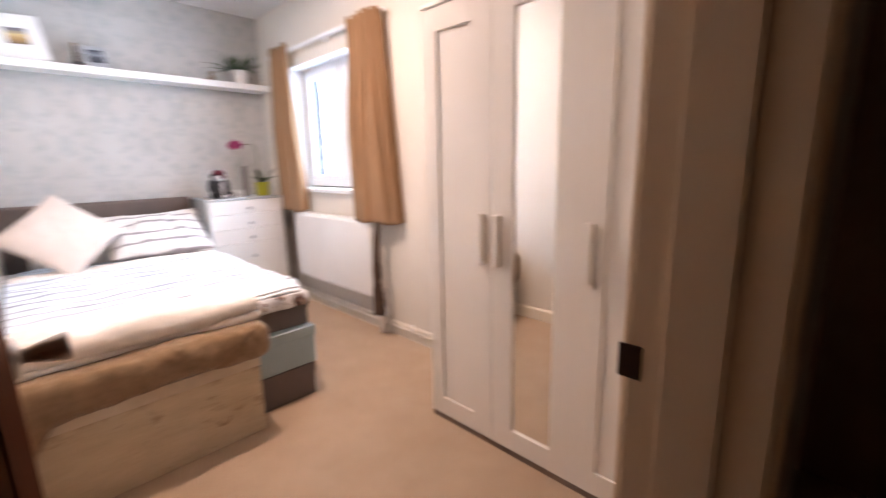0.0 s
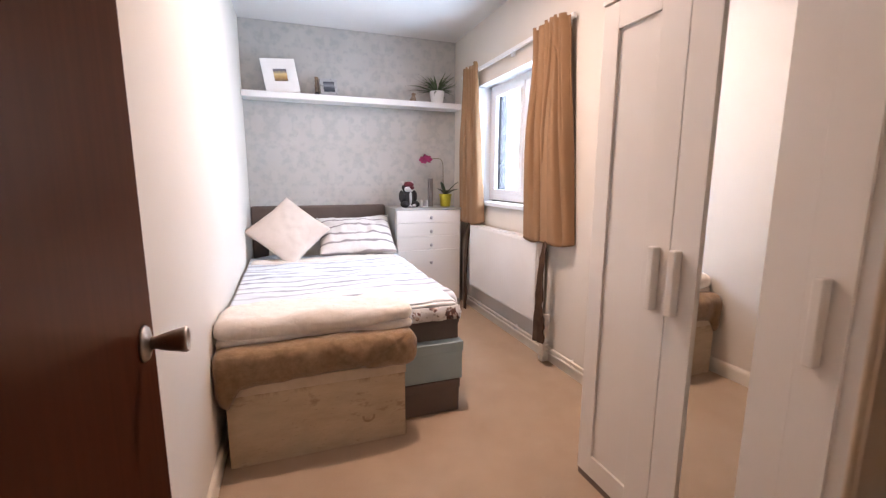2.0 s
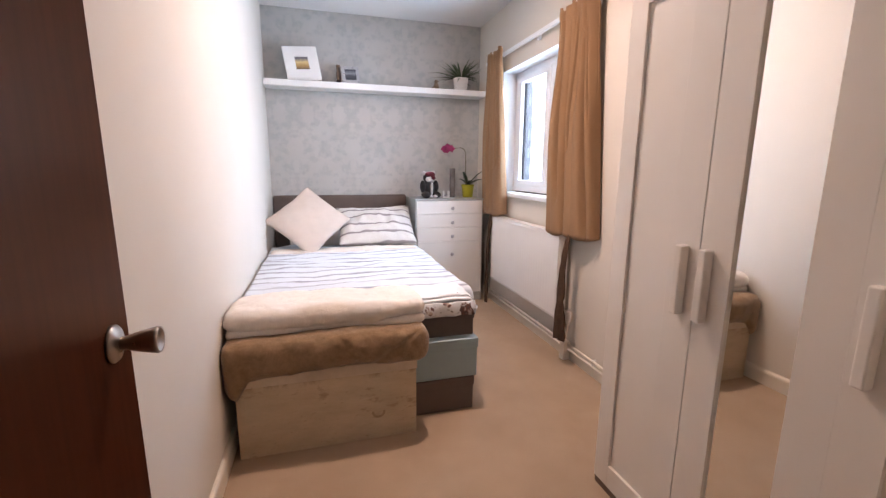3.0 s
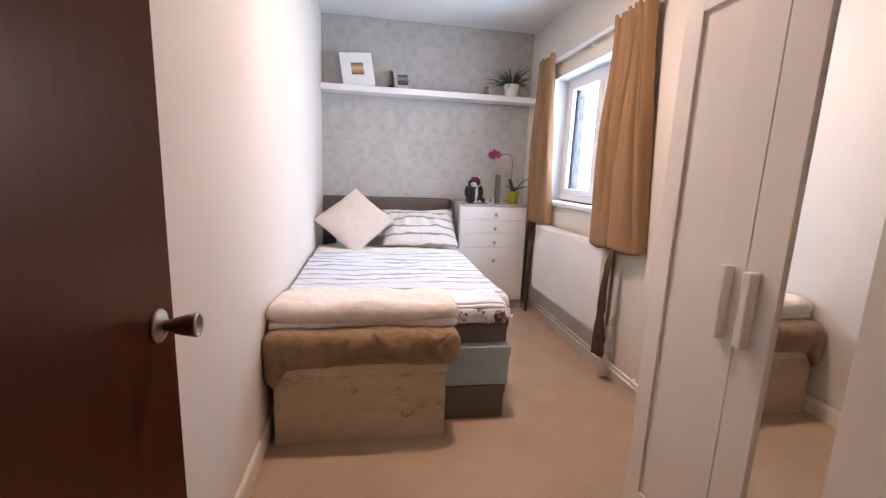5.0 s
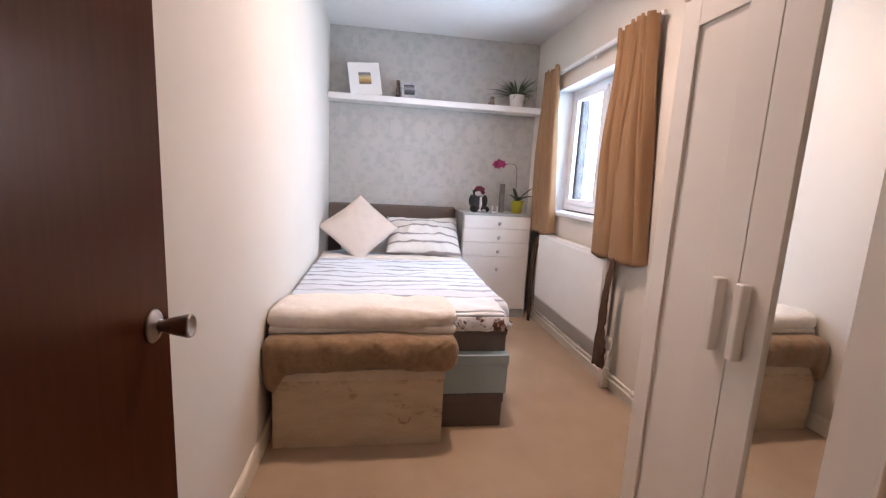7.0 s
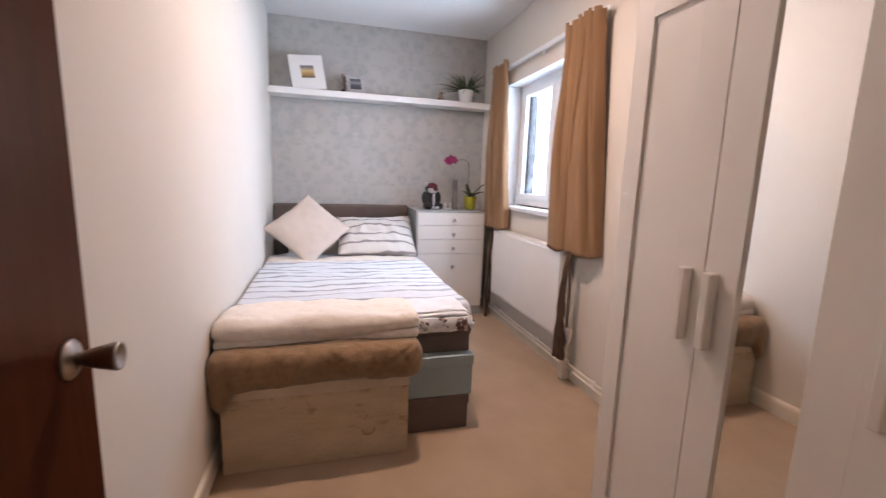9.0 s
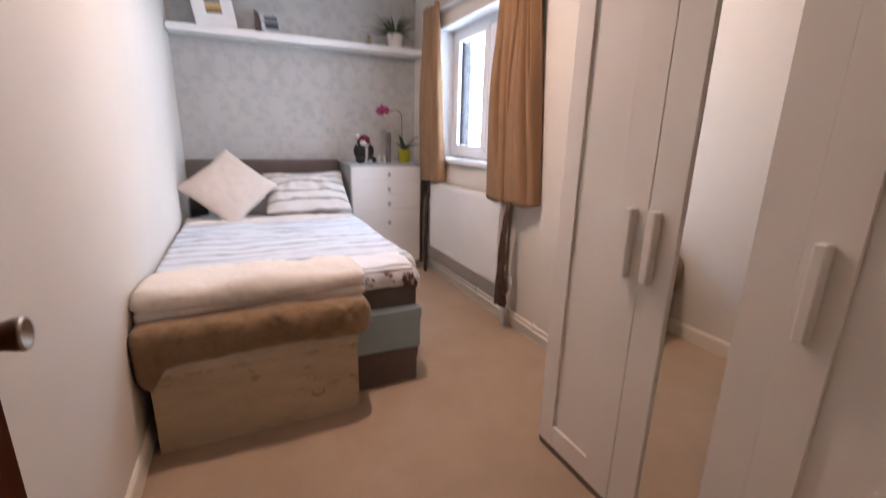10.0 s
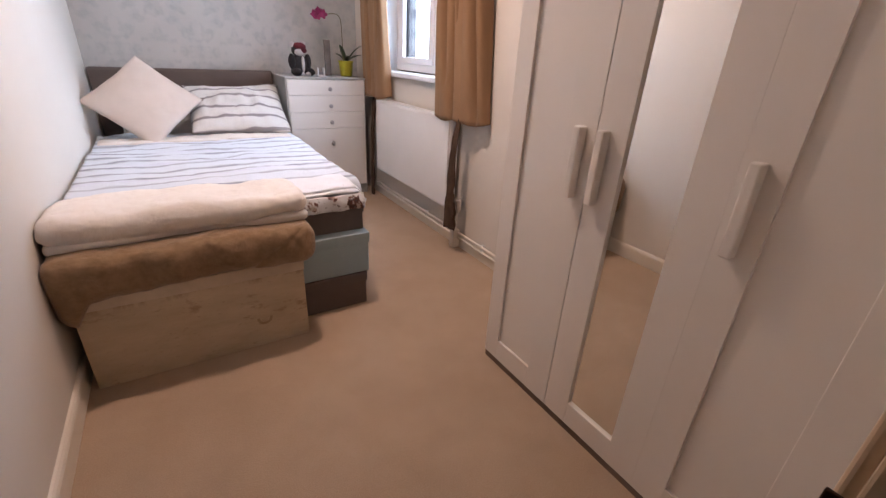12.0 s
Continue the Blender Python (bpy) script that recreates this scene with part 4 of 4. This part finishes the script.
def hanging_tie(name, x, y, z1, z0, widths, label, sway):
    """A strip of gathered cloth that hangs down and bunches at its end."""
    bm = bmesh.new()
    k, n = 46, 12
    g = {}
    for j in range(k + 1):
        t = j / k
        z = z1 + (z0 - z1) * t
        q = t * (len(widths) - 1)
        a = int(min(q, len(widths) - 2))
        w = widths[a] + (widths[a + 1] - widths[a]) * (q - a)
        left = w * (0.5 + sway * 40 * noise.noise(Vector((x * 9, t * 15, 2.0))))
        right = w * (0.5 + sway * 25 * noise.noise(Vector((x * 9, t * 11, 7.0))))
        cy = y + sway * math.sin(t * 5.0) + 0.006 * noise.noise(Vector((t * 6, y, 0)))
        for i in range(n):
            an = 2 * math.pi * i / n
            c = math.cos(an)
            pleat = 0.005 * math.sin(5 * an + t * 9) * (w / 0.06)
            g[j, i] = bm.verts.new((x + 0.045 * (1 - t) ** 4 + 0.16 * w * math.sin(an) + pleat, cy + (right if c > 0 else left) * c, z + 0.006 * math.sin(3 * an + t * 14)))
    for j in range(k):
        for i in range(n):
            bm.faces.new((g[j, i], g[j, (i + 1) % n], g[j + 1, (i + 1) % n], g[j + 1, i]))
    bm.faces.new([g[0, i] for i in range(n)])
    bm.faces.new([g[k, i] for i in range(n)][::-1])
    placed(name, bm, M_TIE, Matrix.Identity(4), label, "curtain tie")


hanging_tie("curtain_tie", 1.900, 3.030, 0.90, 0.178, (0.034, 0.044, 0.058, 0.068, 0.078, 0.080, 0.104, 0.128), "dark brown cloth tie hanging bunched under a curtain", 0.007)
hanging_tie("curtain_tie", 1.938, 4.40, 0.90, 0.0, (0.055, 0.058, 0.058, 0.056, 0.056), "dark brown cloth tie hanging straight beside the chest", 0.002)

# ---- things on the shelf ----
SH = 2.018


def photo_frame(x, y, w, h, tilt, turn, mount, pic_w, pic_h, pic_z, mat, pic, label, corner=0.0, lean_to=0.0):
    m = pose(x, y, SH + 0.004, tilt, 0, turn) @ pose(0, 0, 0, 0, lean_to, 0)
    f = new("photo_frame")
    f.matrix_basis = m
    tagged(f, label, "photo frame", "picture frames on the shelf")
    b = bmesh.new()
    rim = [(-w / 2, 0), (w / 2, 0)]
    rim += [(w / 2 - corner + corner * math.cos(q * math.pi / 12), h - corner + corner * math.sin(q * math.pi / 12)) for q in range(7)] if corner else [(w / 2, h)]
    rim.append((-w / 2, h))
    bottom = b.faces.new([b.verts.new((px, 0.009, pz)) for px, pz in rim])
    out = bmesh.ops.extrude_face_region(b, geom=[bottom])
    bmesh.ops.translate(b, verts=[v for v in out["geom"] if isinstance(v, bmesh.types.BMVert)], vec=(0, -0.018, 0))
    bmesh.ops.bevel(b, geom=b.edges[:], offset=0.002, segments=2, affect="EDGES", profile=0.5)
    ob = obj("frame", b, mat)
    ob.parent = f
    if mount:
        ob2 = obj("mount", cuboid(-pic_w / 2 - mount, pic_w / 2 + mount, -0.011, -0.008, pic_z - mount, pic_z + pic_h + mount), M_FRAMEWHITE)
        ob2.parent = f
    ob3 = obj("print", cuboid(-pic_w / 2, pic_w / 2, -0.0135, -0.0095, pic_z, pic_z + pic_h), pic)
    ob3.parent = f
    ob4 = obj("strut", cuboid(-0.02, 0.02, 0.009, 0.012, 0.0, h * 0.6), M_DARKGAP)
    ob4.parent = f
    return f


photo_frame(0.350, 4.815, 0.290, 0.295, -9, 11, 0.014, 0.112, 0.105, 0.098, M_FRAMEWHITE, M_PHOTO_A, "white square wooden frame with a small beach print", 0.0, -7)
photo_frame(0.748, 4.83, 0.160, 0.155, -8, 10, 0.0, 0.100, 0.090, 0.036, M_SILVER, M_PHOTO_B, "small silver frame with a grey harbour print", 0.0, -4.0)
photo_frame(0.645, 4.85, 0.030, 0.165, -6, 35, 0.0, 0.018, 0.12, 0.02, M_BIRD, M_DARKBOX, "narrow dark wooden frame seen edge on")
placed("trinket", turned([(0, 0), (0.018, 0), (0.02, 0.012), (0.012, 0.026), (0, 0.03)], seg=16), M_BLACK, pose(0.632, 4.80, SH), "small black round trinket on the shelf", "ornament")


def leafy_pot(x, y, z, label):
    p = thing("pot_plant", x, y, z, label, "pot plant")
    part("pot", turned([(0, 0), (0.055, 0), (0.060, 0.01), (0.073, 0.105), (0.076, 0.118), (0.071, 0.118), (0.067, 0.10), (0, 0.10)], Matrix.Translation((x, y, z)), 32), M_POT, p, "white glazed pot", True)
    part("soil", turned([(0, 0.098), (0.066, 0.101), (0, 0.106)], Matrix.Translation((x, y, z)), 24), M_SOIL, p, "", True)
    rnd = random.Random(4)
    for k in range(80):
        a = rnd.uniform(0, 2 * math.pi)
        ln = rnd.uniform(0.14, 0.30)
        lift = rnd.uniform(0.35, 1.25)
        wd = rnd.uniform(0.006, 0.0115)
        bm = bmesh.new()
        prev = None
        n = 9
        for i in range(n + 1):
            t = i / n
            r = 0.02 + ln * math.cos(lift) * t * (1 + 0.3 * t)
            h = 0.10 + ln * math.sin(lift) * t - 0.10 * t * t * (1.4 - lift * 0.6)
            rx = min(r, 0.145 / max(1e-3, math.cos(a))) if math.cos(a) > 0.2 else r
            ry = min(r, 0.075 / max(1e-3, math.sin(a))) if math.sin(a) > 0.1 else r
            cx, cy = x + rx * math.cos(a), y + ry * math.sin(a)
            w = wd * (1 - t ** 2.2) + 0.0006
            s = Vector((-math.sin(a), math.cos(a), 0)) * w
            c = Vector((cx, cy, z + h))
            row = [bm.verts.new(c - s), bm.verts.new(c - Vector((0, 0, w * 0.5))), bm.verts.new(c + s)]
            if prev:
                for q in range(2):
                    bm.faces.new((prev[q], prev[q + 1], row[q + 1], row[q]))
            prev = row
        part("leaf", bm, M_GRASS, p, "", True)


leafy_pot(1.795, 4.845, SH, "spiky green plant in a white pot on the shelf")

bird = turned([(0, 0), (0.020, 0.002), (0.027, 0.02), (0.024, 0.042), (0.015, 0.058), (0.019, 0.07), (0.016, 0.084), (0, 0.090)], seg=18)
tube([(0, -0.016, 0.073), (0, -0.032, 0.070)], [0.006, 0.001], 8, bird)
tube([(0, 0.02, 0.03), (0, 0.05, 0.012)], [0.012, 0.004], 8, bird)
placed("bird_ornament", bird, M_BIRD, pose(1.545, 4.83, SH, 0, 0, 50), "small brown bird ornament on the shelf", "ornament")

# ---- things on the chest ----
bear = new("soft_toy")
bear.matrix_basis = pose(1.425, 4.66, CZ, 0, 0, 14) @ Matrix.Scale(1.12, 4)
tagged(bear, "black soft toy with a dark red cap sitting on the chest", "soft toy")
for nm, mat, x, y, z, a, b, c in (
    ("body", M_BLACK, 0, 0, 0.073, 0.060, 0.055, 0.074), ("head", M_BLACK, 0, -0.002, 0.170, 0.047, 0.044, 0.045),
    ("leg", M_BLACK, -0.050, -0.05, 0.028, 0.034, 0.056, 0.028), ("leg", M_BLACK, 0.050, -0.05, 0.028, 0.034, 0.056, 0.028),
    ("arm", M_BLACK, -0.062, -0.016, 0.095, 0.024, 0.028, 0.052), ("arm", M_BLACK, 0.062, -0.016, 0.095, 0.024, 0.028, 0.052),
    ("ear", M_GREYPLUSH, -0.042, 0, 0.206, 0.018, 0.014, 0.018), ("ear", M_GREYPLUSH, 0.046, 0, 0.212, 0.016, 0.014, 0.016),
    ("cap", M_RED, 0.006, -0.014, 0.194, 0.046, 0.045, 0.026), ("face", M_GREYPLUSH, -0.004, -0.026, 0.158, 0.036, 0.030, 0.026), ("muzzle", M_RED, 0.020, -0.040, 0.168, 0.026, 0.022, 0.018),
    ("ribbon", M_GREYPLUSH, 0.004, -0.054, 0.080, 0.011, 0.016, 0.056), ("foot_pad", M_GREYPLUSH, -0.022, -0.080, 0.016, 0.020, 0.020, 0.014), ("foot_pad", M_GREYPLUSH, 0.026, -0.080, 0.016, 0.020, 0.020, 0.014),
):
    bm = bmesh.new()
    bmesh.ops.create_uvsphere(bm, u_segments=18, v_segments=12, radius=1, matrix=Matrix.Translation((x, y, z)) @ Matrix.Diagonal((a, b, c, 1)))
    for v in bm.verts:
        v.co += v.co.normalized() * 0.0025 * noise.noise(v.co * 60)
    ob = obj(nm, bm, mat, True)
    ob.parent = bear

holder = thing("candle_holder", 1.592, 4.64, CZ, "small white tealight holder on the chest", "candle holder")
for x0, x1 in ((1.560, 1.571), (1.613, 1.624)):
    part("side", cuboid(x0, x1, 4.615, 4.665, CZ + 0.012, CZ + 0.066, 0.003), M_POT, holder, "white glazed side")
part("base", cuboid(1.560, 1.624, 4.615, 4.665, CZ, CZ + 0.012, 0.003), M_POT, holder)
part("candle", turned([(0, 0.0125), (0.018, 0.0125), (0.018, 0.034), (0.016, 0.034), (0.015, 0.030), (0, 0.030)], Matrix.Translation((1.592, 4.64, CZ)), 20), M_SILVER, holder, "tealight in a metal cup", True)

vase = thing("vase", 1.682, 4.72, CZ, "tall square grey vase on the chest", "vase")
bm = cuboid(1.66, 1.704, 4.70, 4.744, CZ, CZ + 0.278, 0.003)
top = max(bm.faces, key=lambda f: f.calc_center_median().z)
r = bmesh.ops.inset_region(bm, faces=[top], thickness=0.005)
bmesh.ops.translate(bm, verts=top.verts, vec=(0, 0, -0.15))
part("body", bm, M_VASE, vase)

orchid = thing("orchid", 1.825, 4.68, CZ, "magenta orchid in a lime green pot on the chest", "pot plant")
ox, oy = 1.828, 4.68
part("pot", turned([(0, 0), (0.046, 0), (0.050, 0.006), (0.061, 0.108), (0.065, 0.112), (0.065, 0.124), (0.060, 0.124), (0.056, 0.10), (0, 0.10)], Matrix.Translation((ox, oy, CZ)), 32), M_LIME, orchid, "lime green glazed pot", True)
part("soil", turned([(0, 0.098), (0.055, 0.101), (0, 0.106)], Matrix.Translation((ox, oy, CZ)), 24), M_SOIL, orchid, "", True)
stem_pts = []
for i in range(21):
    t = i / 20
    zz = CZ + 0.10 + 0.375 * math.sin(min(1, t * 1.3) * math.pi / 2) - (0.0 if t < 0.77 else (t - 0.77) ** 1.6 * 0.10)
    xx = ox - 0.025 + 0.010 * math.sin(t * 4) - (0 if t < 0.5 else (t - 0.5) ** 1.7 * 0.40)
    stem_pts.append((xx, oy - 0.01 + 0.01 * math.sin(t * 6) + 0.085 * t, zz))
part("stem", tube(stem_pts, 0.0032, 8), M_STEM, orchid, "", True)


def strap_leaf(ang, ln, lift, wd):
    bm = bmesh.new()
    prev = None
    for i in range(13):
        t = i / 12
        r = ln * t * math.cos(lift)
        h = 0.105 + ln * math.sin(lift) * t - 0.05 * t * t
        w = wd * math.sin(math.pi * (0.12 + 0.86 * t)) ** 0.7
        s = Vector((-math.sin(ang), math.cos(ang), 0)) * w
        c = Vector((ox + r * math.cos(ang), oy + r * math.sin(ang), CZ + h))
        row = [bm.verts.new(c - s + Vector((0, 0, w * 0.35))), bm.verts.new(c), bm.verts.new(c + s + Vector((0, 0, w * 0.35)))]
        if prev:
            for q in range(2):
                bm.faces.new((prev[q], prev[q + 1], row[q + 1], row[q]))
        prev = row
    ob = part("leaf", bm, M_LEAF, orchid, "", True)
    s = ob.modifiers.new("thickness", "SOLIDIFY")
    s.thickness = 0.003


for ang, ln, lift, wd in ((-2.7, 0.20, 1.25, 0.025), (-0.45, 0.235, 0.95, 0.028), (0.1, 0.19, 0.65, 0.025), (2.4, 0.15, 0.9, 0.022), (-1.6, 0.16, 0.75, 0.023)):
    strap_leaf(ang, ln, lift, wd)
tip = Vector(stem_pts[-1])


def blossom(c, face, size, k):
    bm = bmesh.new()
    rot = Vector(face).to_track_quat("Z", "Y").to_matrix().to_4x4()
    for p in range(5):
        a = 2 * math.pi * p / 5 + k
        prev = None
        for i in range(7):
            t = i / 6
            w = size * 0.42 * math.sin(math.pi * (0.1 + 0.85 * t))
            c0 = Vector((math.cos(a), math.sin(a), 0)) * size * t + Vector((0, 0, size * 0.25 * t * t))
            s = Vector((-math.sin(a), math.cos(a), 0)) * w
            row = [bm.verts.new(c + rot @ (c0 - s)), bm.verts.new(c + rot @ (c0 + Vector((0, 0, size * 0.06)))), bm.verts.new(c + rot @ (c0 + s))]
            if prev:
                for q in range(2):
                    bm.faces.new((prev[q], prev[q + 1], row[q + 1], row[q]))
            prev = row
    part("blossom", bm, M_PETAL, orchid, "magenta blossom", True)


for k, (dx, dy, dz, s) in enumerate(((0.0, -0.01, 0.0, 0.038), (-0.035, -0.012, 0.004, 0.040), (-0.066, -0.006, -0.004, 0.036), (-0.03, 0.012, 0.02, 0.034), (-0.05, -0.02, -0.018, 0.03))):
    blossom(tip + Vector((dx, dy, dz)), (-0.2 + 0.3 * (k % 2), -1, 0.1), s, k)

# ---- ceiling light ----
LX, LY = 0.97, 2.82
lamp = thing("ceiling_light", LX, LY, TOP, "small round ceiling light with a lit opal diffuser", "ceiling light")
at = Matrix.Translation((LX, LY, 0))
part("base", turned([(0, TOP), (0.084, TOP), (0.086, TOP - 0.004), (0.082, TOP - 0.046), (0.074, TOP - 0.050), (0.073, TOP - 0.042), (0, TOP - 0.040)], at, 36), M_POT, lamp, "white metal rim", True)
part("bulb", turned([(0.072, TOP - 0.043), (0.070, TOP - 0.047), (0.050, TOP - 0.052), (0.025, TOP - 0.054), (0, TOP - 0.055)], at, 36), M_OPAL, lamp, "lit opal diffuser", True)

# ---- outside: bright overcast sky beyond the window ----
M_SKY = material("overcast_white_sky", (0.9, 0.93, 0.97), 1.0)
bsdf(M_SKY).inputs["Emission Color"].default_value = (0.86, 0.93, 1.0, 1)
bsdf(M_SKY).inputs["Emission Strength"].default_value = 3.0
structure("backdrop", cuboid(9.0, 9.1, -14, 24, -4, 16), M_SKY, "blank white overcast sky outside the window")

# ---- outside: the brick outer leaf round the window ----
outer = structure("outer_brickwork", cuboid(2.232, 2.278, WIN1 - 0.129, 5.1, 0.6, 2.75), M_MORTAR, "dark brick outer wall beside the window")
structure("outer_wall", cuboid(2.232, 2.282, 0.9, WIN0 + 0.02, 0.6, 2.75), M_MORTAR, "outer wall on the window's other side")
structure("outer_lintel", cuboid(2.232, 2.282, WIN0 + 0.02, WIN1 - 0.125, WINZ1 - 0.02, 2.75), M_MORTAR, "concrete lintel above the window")
structure("outer_sill", cuboid(2.226, 2.320, WIN0 + 0.02, WIN1 - 0.125, 0.95, WINZ0 + 0.05), M_MORTAR, "outer window sill")
half = cuboid(-0.024, 0.024, -0.105, 0.105, -0.0325, 0.0325, 0.004, 1)
finish(half)
brick_mesh = bpy.data.meshes.new("brick")
half.to_mesh(brick_mesh)
half.free()
brick_mesh.materials.append(M_BRICK)
for course in range(15):
    for col in range(2):
        b = new("brick", brick_mesh)
        step = 0.0 if course % 2 else 0.011
        b.matrix_basis = Matrix.Translation((2.260, WIN1 - 0.025 + col * 0.22 + step, 1.12 + course * 0.075))
        b.parent = outer
